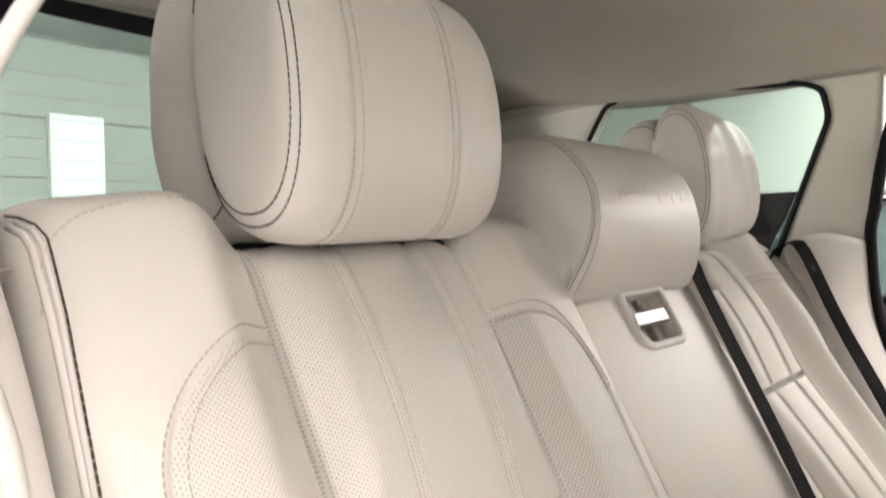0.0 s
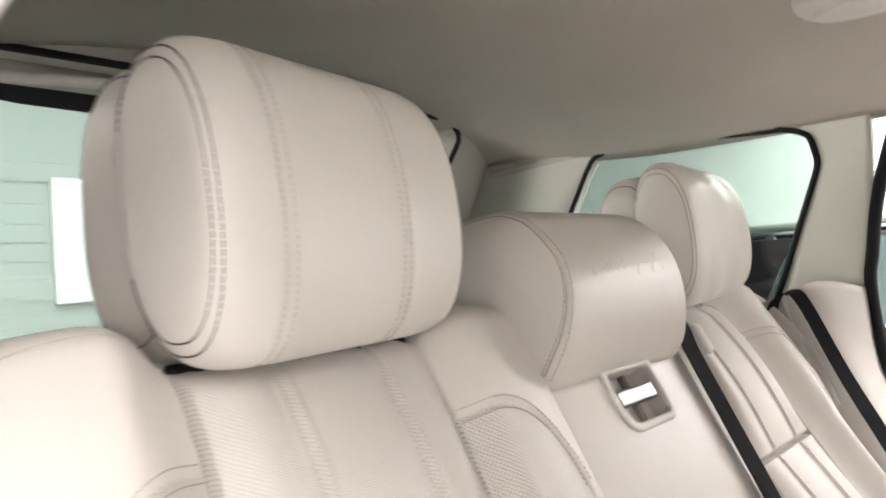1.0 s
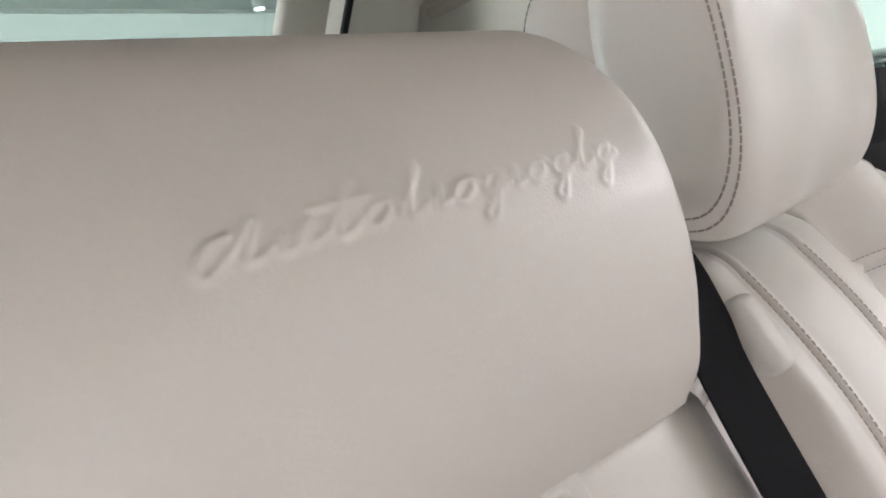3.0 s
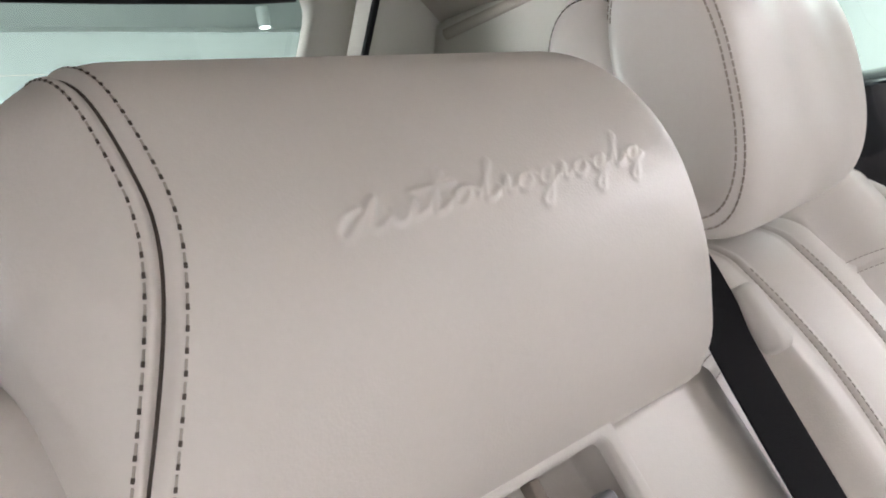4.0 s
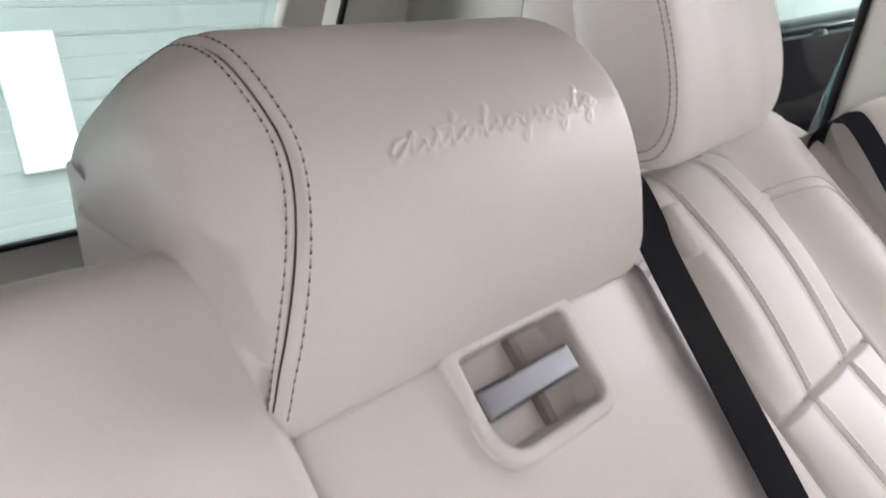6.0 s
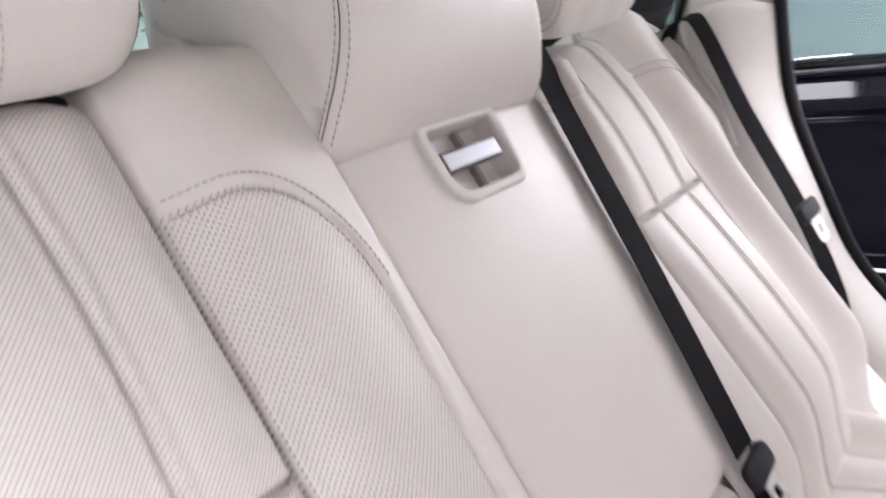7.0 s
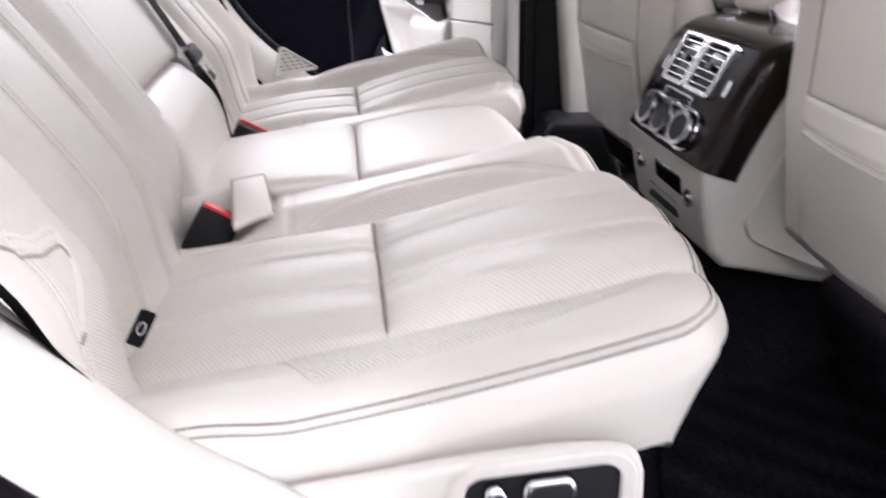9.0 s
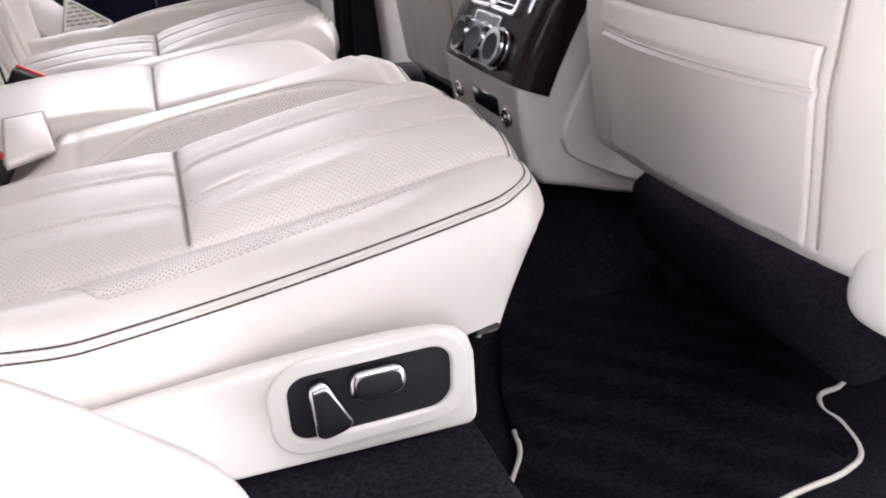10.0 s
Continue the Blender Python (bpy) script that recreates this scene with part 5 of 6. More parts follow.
tagged(tube_part("trim_lip", spline(NEAR_EDGE, 8), 0.0060, trim_plastic, None, n=10), "rounded cream lip along the pillar trim", "side trim", kind="structure")
jamb = [Vector(p) + Vector((-0.004, -0.0165, -0.003)) for p in NEAR_EDGE]
tagged(tube_part("door_seal", spline(jamb, 8), 0.014, jamb_paint, None, n=10), "black rubber seal round the near door opening", "door seal", kind="structure")
A2 = [Vector(p) + Vector((-0.004, -0.018, -0.004)) for p in NEAR_EDGE]
B2 = [Vector(p) + Vector((-0.03, -0.22, -0.02)) for p in NEAR_EDGE]
ob = ruled("jamb_near", A2, B2, jamb_paint, "black painted door jamb outside the seal", (0, 0, 0), flip=False)

# side bolsters: padded infill between the seat backs and the side trim
for sg, far in ((1, False), (-1, True)):
    root = thing("side_bolster", "cream leather side bolster filling the gap beside the seat back", "side bolster", "side bolsters", at=(-0.15, 0.66 if far else -0.67, 0.5))
    o = Vector(root.location)
    yc = 0.636 if far else -0.690
    rc = FAR_RECLINE if far else 0.0
    P = [bp(yc, s, d - rc * s) - o for s, d in (((0.42, 0.0), (0.47, 0.012), (0.52, 0.018), (0.60, 0.012), (0.655, -0.01), (0.685, -0.06)) if far else ((0.12, 0.03), (0.30, 0.022), (0.48, 0.02), (0.60, 0.012), (0.655, -0.01), (0.685, -0.06)))]
    tube_part("bolster_pad", spline(P, 8), [lerp(0.014, 0.020, min(1, i / 20)) for i in range(41)], leather, root, n=18)
    box_part("bolster_seam", bp(yc, 0.626, 0.010 - rc * 0.626) - o, (0.046, 0.038, 0.0016), seam_dark, root, "stitched cross seam", rot=(0, -25, 0), bevel=0.0008)

# headliner, with its light-coloured lamp housing
def roof(u, v):
    edge = ((v + 0.01) / 0.66)
    return Vector((u, v, 1.288 - 0.085 * edge ** 2 - 0.02 * max(0, edge ** 2) ** 3 + smooth(-0.45, -0.95, u) * (0.033 + 0.026 * max(0, 1 - edge ** 4))))


ob = sheet_part("ceiling", [x / 20 for x in range(-20, 41)], [y / 30 for y in range(-20, 21)], roof, headliner_cloth, None, "", flip=True, thick=0.03)
tagged(ob, "warm grey cloth headliner of the cabin roof", "headliner", kind="structure")
lampbox = thing("reading_lamp", "pale oval reading lamp housing on the headliner", "reading lamp", at=(-0.02, 0.26, 1.262))
verts, faces = superquad((0, 0, 0.010), (0.075, 0.055, 0.022), 3, 14)
mesh_object("lamp_housing", verts, faces, trim_plastic, lampbox)
tube_part("lamp_ring", [(0.052 * math.cos(a), 0.036 * math.sin(a), -0.010) for a in np.linspace(0, 6.283, 33)[:-1]], 0.003, trim_plastic, lampbox, closed=True)
tagged(tube_part("headliner_rail", spline([(-0.92, 0.655, 1.196), (-0.6, 0.655, 1.208), (-0.2, 0.658, 1.210), (0.3, 0.655, 1.21), (1.0, 0.65, 1.20)], 8), 0.012, headliner_cloth, None), "cloth-covered edge where the headliner meets the side", "headliner edge", kind="structure")

# tail: opening, seal, tailgate trim and heated rear glass
# the tail is raked: its foot stands further back than its head
tail_at = lambda y, z, d: Vector((-0.890 - d - 0.80 * (1.264 - min(1.264, max(0.80, z))), y, z))
tail_hole = dense([(0.47, 1.304), (0.502, 1.270), (0.52, 0.86), (-0.54, 0.86), (-0.522, 1.270), (-0.49, 1.304)])
ob = ring_panel("wall_tail", tail_hole, [(0.72, 1.36), (0.72, 0.30), (-0.72, 0.30), (-0.72, 1.36)], (-0.01, 1.06), tail_at, pillar_trim, thick=0.05)
tagged(ob, "pale trim round the tailgate opening", "tail trim", kind="structure")
tagged(tube_part("tailgate_seal", [tail_at(y, z, -0.006) for y, z in tail_hole], 0.006, black_rubber, None, closed=True), "black rubber seal round the tailgate opening", "tailgate seal", kind="structure")
gate = thing("tailgate", "closed tailgate with pale inner trim and heated glass", "tailgate", at=(-1.0, -0.01, 0.9))
to = Vector(gate.location)
glass_hole = dense([(0.425, 1.284), (0.452, 1.255), (0.468, 0.850), (-0.488, 0.850), (-0.472, 1.255), (-0.445, 1.284)])
gate_at = lambda y, z, d: Vector((-0.965 - d - 0.88 * (1.285 - min(1.285, max(0.80, z))), y, z)) - to
ring_panel("tailgate_trim", glass_hole, [(0.62, 1.36), (0.64, 0.45), (-0.66, 0.45), (-0.64, 1.36)], (-0.01, 1.06), gate_at, pillar_trim, gate, "pale plastic tailgate trim", thick=0.03)
bm = bmesh.new()
gf = bm.faces.new([bm.verts.new(gate_at(y, z, 0.03)) for y, z in glass_hole])
gf.normal_update()
if gf.normal.x < 0:
    gf.normal_flip()
pane = part("rear_glass", bm, car_glass, gate, "green-tinted heated rear glass")
pane.visible_shadow = False
for i in range(11):
    z = 0.875 + 0.031 * i
    w = lerp(0.460, 0.445, i / 10)
    tube_part("heating_wire", [gate_at(-w, z, 0.028), gate_at(w - 0.02, z, 0.028)], 0.0004, seam_dark, gate, "thin heating wire across the glass", n=4)
prism_part("black_top_band", [(-0.44, 1.282), (0.42, 1.282), (0.43, 1.266), (0.36, 1.262), (0.15, 1.258), (-0.15, 1.256), (-0.36, 1.260), (-0.45, 1.266)], 0.004, basis(Vector((-0.99 - 0.88 * 1.285, 0, 0)) - to, Vector((0, 1, 0)), Vector((0.88, 0, 1)), Vector((1, 0, 0))), black_plastic, gate, "black band at the glass's head")
tube_part("trim_ridge", spline([gate_at(-0.45, 1.281, -0.01), gate_at(-0.2, 1.292, -0.02), gate_at(0.1, 1.294, -0.02), gate_at(0.40, 1.283, -0.01)], 8), 0.009, trim_plastic, gate, "rounded ridge above the glass")

# plain sides of the load space
for y, nm, outline in ((0.74, "wall_load_far", [(-0.32, 0.30), (-0.32, 0.80), (-1.27, 0.80), (-1.27, 0.30)]), (-0.77, "wall_load_near", [(-0.32, 0.28), (-0.32, 1.20), (-0.95, 1.20), (-1.27, 0.80), (-1.27, 0.28)])):
    ob = prism_part(nm, outline, 0.03, basis((0, y + 0.03, 0), Vector((1, 0, 0)), Vector((0, 0, 1)), Vector((0, -1, 0))), pillar_trim)
    tagged(ob, "pale load space side panel", "side panel", kind="structure")
ob = box_part("floor_load", (-0.80, 0, 0.28), (1.06, 1.46, 0.04), carpet, bevel=0.005)
tagged(ob, "dark carpeted load floor", "load floor", kind="structure")

# cabin floor
def floor_at(x, y):
    z = 0.012 * math.exp(-((y + 0.06) / 0.12) ** 2) * 4
    z += 0.23 * smooth(0.475, 0.40, x) + 0.118 * math.exp(-(abs(y + 0.074) / 0.135) ** 8) * smooth(0.70, 0.80, x)
    return Vector((x, y, z))


ob = sheet_part("floor", steps(0.20, 2.0, 0.02), steps(-0.80, 0.76, 0.02), floor_at, carpet, None, "", thick=0.02)
tagged(ob, "black carpeted cabin floor rising under the rear seat", "carpet floor", kind="structure")
ob = box_part("sill_near", (1.0, -0.86, -0.02), (1.6, 0.12, 0.09), black_plastic, bevel=0.012)
tagged(ob, "black plastic door sill", "door sill", kind="structure")
ob = box_part("sill_far", (0.60, 0.80, -0.02), (0.9, 0.10, 0.09), black_plastic, bevel=0.012)
tagged(ob, "black plastic far door sill", "door sill", kind="structure")


def floor_mat():
    root = thing("floor_mat", "black pile floor mat with cream piped edge", "floor mat", at=(0.75, -0.5, 0.006))
    o = Vector(root.location)
    edge = spline([(0.62, -0.25, 0.0), (0.560, -0.38, 0), (0.540, -0.454, 0), (0.528, -0.50, 0), (0.488, -0.555, 0), (0.47, -0.62, 0), (0.50, -0.68, 0), (0.62, -0.70, 0), (0.75, -0.668, 0), (0.84, -0.662, 0), (0.885, -0.645, 0), (0.905, -0.60, 0), (0.905, -0.57, 0), (0.925, -0.548, 0), (0.965, -0.543, 0), (1.05, -0.50, 0), (1.10, -0.40, 0), (1.05, -0.26, 0), (0.85, -0.22, 0), (0.70, -0.23, 0), (0.62, -0.25, 0)], 6)[:-1]
    prism_part("mat_body", [(p.x - o.x, p.y - o.y) for p in edge], 0.010, pose(0, 0, 0), mat_pile, root, bevel=0.002)
    wob = lambda p: Vector((p.x - o.x, p.y - o.y, 0.008 + 0.0015 * noise.noise(Vector((p.x * 60, p.y * 60, 0)))))
    for run in ([p for p in edge[:30] if -0.70 < p.y < -0.455], [p for p in edge if p.x > 0.62 and p.y < -0.535]):
        tube_part("mat_piping", [wob(p) for p in run], 0.0034, piping, root, "worn cream edge piping", n=8)


floor_mat()

# ---- front seats and console ----
def front_seat(yc, near, top, low):
    root = thing("front_seat", "cream leather front seat back with map pocket and rounded side wings", "front seat", "front seats", at=(0.86, yc, 0.0))
    o = Vector(root.location)

    def f(q, z):
        # rear face of the backrest: q across, z up; it leans back and wraps forward at the wings
        x = 0.708 + 0.16 * max(0.0, 0.45 - z) - 0.02 * (z - 0.45)
        a = max(0.0, abs(q) - 0.150)
        x += 2.2 * a * a + 0.25 * max(0.0, abs(q) - 0.215)
        x += 0.0018 * bump(abs(q), 0.163, 0.004)
        x -= 0.010 * math.exp(-(q / 0.13) ** 4) * smooth(top, top - 0.04, z) * smooth(low - 0.05, low, z)
        return Vector((x, yc + q, z)) - o

    sheet_part("back_panel", steps(-0.245, 0.245, 0.007, (-0.163, 0.163), 0.01, 0.002), steps(low - 0.012, 1.02, 0.012), f, leather, root, flip=True, thick=0.006)
    # map pocket: a soft flap with a padded upper band
    def g(q, z):
        slack = 0.010 * math.sin(math.pi * (q + 0.155) / 0.31) * smooth(low, top - 0.01, z)
        return Vector(f(q, z)) + Vector((-0.006 - slack + 0.0035 * bump(z, top - 0.037, 0.0025) - 0.0018 * smooth(top - 0.032, top - 0.026, z) * smooth(top, top - 0.008, z) - 0.0015 * math.sin(90 * q + 30 * z) * smooth(0.40, low, z), 0, 0))

    sheet_part("map_pocket", steps(-0.155, 0.155, 0.006), steps(low, top, 0.006, (top - 0.037, top - 0.029), 0.006, 0.0012), g, leather, root, "leather map pocket with a stitched band", flip=True, thick=0.004)
    for z in (top - 0.041, top - 0.034):
        tube_part("pocket_welt", [g(q, z) - Vector((0.0006, 0, 0)) for q in np.linspace(-0.153, 0.153, 40)], 0.0009, leather, root, "raised welt across the pocket", n=6)
    for sg in (-1, 1):
        tube_part("side_seam", [f(sg * 0.163, z) - Vector((0.0005, 0, 0)) for z in np.linspace(low, 0.98, 40)], 0.0014, seam_dark, root, "seam down the side of the panel", n=6)
    # side of the backrest, wrapping forward
    for sg in (-1, 1):
        verts, faces = superquad(Vector((0.835, yc + sg * 0.222, 0.64)) - o, (0.095, 0.040, 0.385), 4, 14)
        mesh_object("side_wing", verts, faces, leather, root, "rounded leather wing of the backrest")
    verts, faces = superquad(Vector((1.08, yc, 0.235)) - o, (0.30, 0.23, 0.09), 4, 14)
    mesh_object("front_cushion", verts, faces, leather, root)
    box_part("under_seat_carpet", Vector((0.885, yc - 0.015, 0.235)) - o, (0.24, 0.37, 0.12), carpet, root, "black carpeted seat underside", rot=(0, -18, 0), bevel=0.03)
    box_part("seat_rail", Vector((0.955, yc + (0.25 if near else -0.25), 0.030)) - o, (0.12, 0.05, 0.03), carpet, root, "dark carpeted seat rail cover", bevel=0.01)
    verts, faces = superquad(Vector((0.805, yc - 0.222, 0.300)) - o, (0.070, 0.040, 0.056), 3.2, 14)
    mesh_object("hinge_cover", verts, faces, trim_plastic, root, "cream plastic hinge cover")
    verts, faces = superquad(Vector((0.905, yc - 0.235, 0.250)) - o, (0.12, 0.03, 0.042), 3.2, 14)
    mesh_object("side_valance", verts, faces, trim_plastic, root, "cream plastic seat side valance")
    return root


front_seat(-0.490, True, 0.484, 0.306)
front_seat(0.340, False, 0.455, 0.255)


def console():
    root = thing("centre_console", "cream centre console end with walnut panel, air vents and chrome dials", "centre console", at=(0.80, -0.082, 0.04))
    o = Vector(root.location) - Vector((0, 0, 0.016))
    yc, w = -0.074, 0.137
    # body: a side profile in x and z, wider at the foot
    prof = [(0.658, 0.335), (0.664, 0.300), (0.671, 0.262), (0.684, 0.215), (0.705, 0.192), (0.755, 0.180), (0.83, 0.158), (0.870, 0.150), (1.30, 0.150), (1.30, 0.486), (0.80, 0.486), (0.752, 0.474), (0.718, 0.440), (0.686, 0.385)]
    bm = bmesh.new()
    prism(bm, prof, 2 * w, basis(Vector((0, yc + w, 0)) - o, Vector((1, 0, 0)), Vector((0, 0, 1)), Vector((0, -1, 0))))
    bmesh.ops.recalc_face_normals(bm, faces=bm.faces)
    body = part("console_body", bm, trim_plastic, root, shade=False)
    mod = body.modifiers.new("soft_edges", "BEVEL")
    mod.width, mod.segments, mod.limit_method, mod.angle_limit = 0.014, 4, "ANGLE", radians(40)
    # raised soft panel on the near side
    pts = dense([(0.712, 0.246), (0.775, 0.385), (0.84, 0.44), (1.25, 0.44), (1.25, 0.162), (0.87, 0.168)], 60)
    for sg in (-1, 1):
        p = prism_part("side_pad", pts, 0.007, basis(Vector((0, yc + sg * w, 0)) - o, Vector((1, 0, 0)), Vector((0, 0, 1)), Vector((0, sg, 0))), trim_plastic, root, "inset cream side panel", bevel=0.004, shade=False)
    # walnut fascia: follows the sloping end and runs over the top
    curve = spline([(0.663, 0, 0.337), (0.669, 0, 0.354), (0.682, 0, 0.385), (0.708, 0, 0.440), (0.728, 0, 0.472), (0.752, 0, 0.488), (0.785, 0, 0.494), (0.81, 0, 0.494)], 6)

    def wood(u, v):
        i = min(len(curve) - 2, int(v))
        p = curve[i].lerp(curve[i + 1], v - i)
        d = (curve[i + 1] - curve[i]).normalized()
        nn = Vector((-d.z, 0, d.x))
        un, drop = roll(abs(u), w - 0.016, 0.020)
        crown = 0.010 * (1 - (u / w) ** 2)
        return Vector((p.x, yc + math.copysign(un, u), p.z)) + nn * (0.007 + crown * 0.6 - drop) - o

    sheet_part("walnut_fascia", steps(-0.178, 0.178, 0.006), [i * 0.5 for i in range(2 * len(curve) - 1)], wood, walnut, root, "gloss dark walnut veneer fascia", flip=True, thick=0.004)

    def at(u, v):
        """Pose on the fascia: u across, v along its curve, z outwards."""
        p = Vector(wood(u, v))
        du = (Vector(wood(u + 0.004, v)) - Vector(wood(u - 0.004, v))).normalized()
        dv = (Vector(wood(u, v + 0.3)) - Vector(wood(u, v - 0.3))).normalized()
        nn = dv.cross(du).normalized()
        if nn.x > 0:
            nn = -nn
        return basis(p, du, dv, nn)

    # twin air vents
    for u in (0.032, -0.042):
        m = at(u, 19.0)
        frame_ob = prism_part("vent_frame", round_rect(0.072, 0.078, 0.008), 0.011, m @ pose(0, 0, -0.004), chrome, root, "satin chrome vent surround", hole=round_rect(0.058, 0.062, 0.004))
        mod = frame_ob.modifiers.new("soft_edges", "BEVEL")
        mod.width, mod.segments = 0.0022, 2
        prism_part("vent_well", round_rect(0.062, 0.066, 0.004), 0.001, m @ pose(0, 0, -0.004), gloss_black, frame_ob, "dark vent well")
        for i in range(6):
            prism_part("vent_slat", round_rect(0.059, 0.0016, 0.0007, 3), 0.0030, m @ pose(0, -0.0253 + 0.0101 * i, 0.001), chrome, frame_ob)
        prism_part("vent_tab", round_rect(0.016, 0.008, 0.002), 0.004, m @ pose(0, 0.002, 0.004), gloss_black, frame_ob, "black vent thumb tab")
        prism_part("vent_wheel", round_rect(0.008, 0.022, 0.003), 0.004, at(math.copysign(0.095, u) - 0.008, 17.2) @ pose(0, 0, -0.001), chrome, root, "chrome vent wheel")
    # display strip
    m = at(0.0, 13.7)
    disp = prism_part("display_frame", round_rect(0.085, 0.020, 0.003), 0.0035, m @ pose(0, 0, -0.001), chrome, root, "chrome-edged display strip", hole=round_rect(0.079, 0.014, 0.002))
    prism_part("display", round_rect(0.080, 0.015, 0.002), 0.0015, m @ pose(0, 0, -0.0005), gloss_black, disp, "dark display")
    # three dials on a black plate
    m = at(0.0, 9.6)
    prism_part("dial_plate", round_rect(0.178, 0.050, 0.020), 0.003, m @ pose(0, 0, -0.001), gloss_black, root, "black plate behind the dials", bevel=0.001)
    prism_part("dial_surround", round_rect(0.184, 0.056, 0.023), 0.004, m @ pose(0, 0, -0.001), steel, root, "thin chrome line round the dial plate", hole=round_rect(0.178, 0.050, 0.020))
    circ = lambda r: [(r * math.cos(a), r * math.sin(a)) for a in np.linspace(0, 2 * math.pi, 33)[:-1]]
    for u in (-0.058, 0.0, 0.058):
        m = at(u, 9.6)
        dial = prism_part("dial", circ(0.021), 0.011, m, black_plastic, root, "ribbed black dial", bevel=0.001, shade=False)
        prism_part("dial_rim", circ(0.0258), 0.0050, m @ pose(0, 0, 0.0085), steel, dial, "bright chrome dial rim", hole=circ(0.0188))
        prism_part("dial_base", circ(0.0300), 0.003, m, steel, dial, "chrome dial base", hole=circ(0.0262))
    # sockets and a recessed tray under the fascia
    for y in (0.012, -0.166):
        sock = tube_part("socket", [Vector((0.690, y, 0.290)) - o, Vector((0.664, y, 0.286)) - o], 0.0125, black_plastic, root, "round power socket", n=20)
        tube_part("socket_ring", [Vector((0.663, y + 0.0115 * math.cos(a), 0.286 + 0.0115 * math.sin(a))) - o for a in np.linspace(0, 6.283, 25)[:-1]], 0.0022, steel, sock, "chrome socket ring", closed=True, n=6)
        tube_part("socket_pin", [Vector((0.676, y, 0.287)) - o, Vector((0.661, y, 0.286)) - o], 0.0045, steel, sock, "bright socket pin", n=12)
    box_part("tray_recess", Vector((0.678, -0.092, 0.295)) - o, (0.03, 0.092, 0.030), gloss_black, root, "dark open tray", rot=(0, -10, 0), bevel=0.003)
    plate = box_part("lower_plate", Vector((0.684, -0.064, 0.246)) - o, (0.014, 0.100, 0.030), black_plastic, root, "dark lower socket plate", rot=(0, 30, 0), bevel=0.003)
    box_part("plate_strip", Vector((0.673, -0.064, 0.259)) - o, (0.004, 0.104, 0.004), steel, plate, "thin chrome strip along the plate", rot=(0, 30, 0), bevel=0.001)
    # armrest lid behind the fascia: its rounded end stands over a dark gap, between two chrome brackets
    box_part("lid_gap", Vector((0.90, yc + 0.066, 0.494)) - o, (0.20, 0.150, 0.024), gloss_black, root, "dark gap under the armrest lid", bevel=0.004)
    verts, faces = superquad(Vector((0.98, yc + 0.066, 0.522)) - o, (0.185, 0.078, 0.021), 3.2, 22)
    mesh_object("armrest_lid", verts, faces, leather, root, "cream leather armrest lid with a rounded end")
    for sg in (-1, 1):
        box_part("lid_bracket", Vector((0.812, yc + 0.066 + sg * 0.089, 0.516)) - o, (0.044, 0.013, 0.050), chrome, root, "chrome bracket beside the lid", rot=(0, -24, 0), bevel=0.005)


console()

# far door pillar, its belt and the open far door
pillar = thing("pillar_far", "black door pillar with cream inner trim on the far side", "door pillar", kind="structure", at=(0.66, 0.76, 0))
o = Vector(pillar.location)
box_part("pillar_post", Vector((0.695, 0.79, 0.62)) - o, (0.22, 0.08, 1.20), black_plastic, pillar, "black pillar with rubber seal", bevel=0.02)
box_part("pillar_trim", Vector((0.752, 0.735, 0.66)) - o, (0.085, 0.05, 1.04), trim_plastic, pillar, "cream plastic inner trim", rot=(0, -5, 0), bevel=0.014)
foot = prism_part("pillar_foot", [(0.700, 0.195), (0.83, 0.190), (0.90, 0.01), (0.585, 0.01), (0.615, 0.055), (0.660, 0.115)], 0.13, basis(Vector((0, 0.770, 0)) - o, Vector((1, 0, 0)), Vector((0, 0, 1)), Vector((0, -1, 0))), black_plastic, pillar, "black plastic pillar foot")
mod = foot.modifiers.new("soft_edges", "BEVEL")
mod.width, mod.segments = 0.022, 4
for dx in (-0.03, 0.0, 0.03):
    tube_part("pillar_rib", [Vector((0.645 + dx, 0.748, 0.05)) - o, Vector((0.645 + dx, 0.746, 1.15)) - o], 0.006, black_rubber, pillar, "black rubber rib", n=8)
tube_part("door_check", [Vector((0.66, 0.745, 0.47)) - o, Vector((0.62, 0.735, 0.475)) - o, Vector((0.58, 0.77, 0.47)) - o], 0.006, steel, pillar, "steel door check strap")


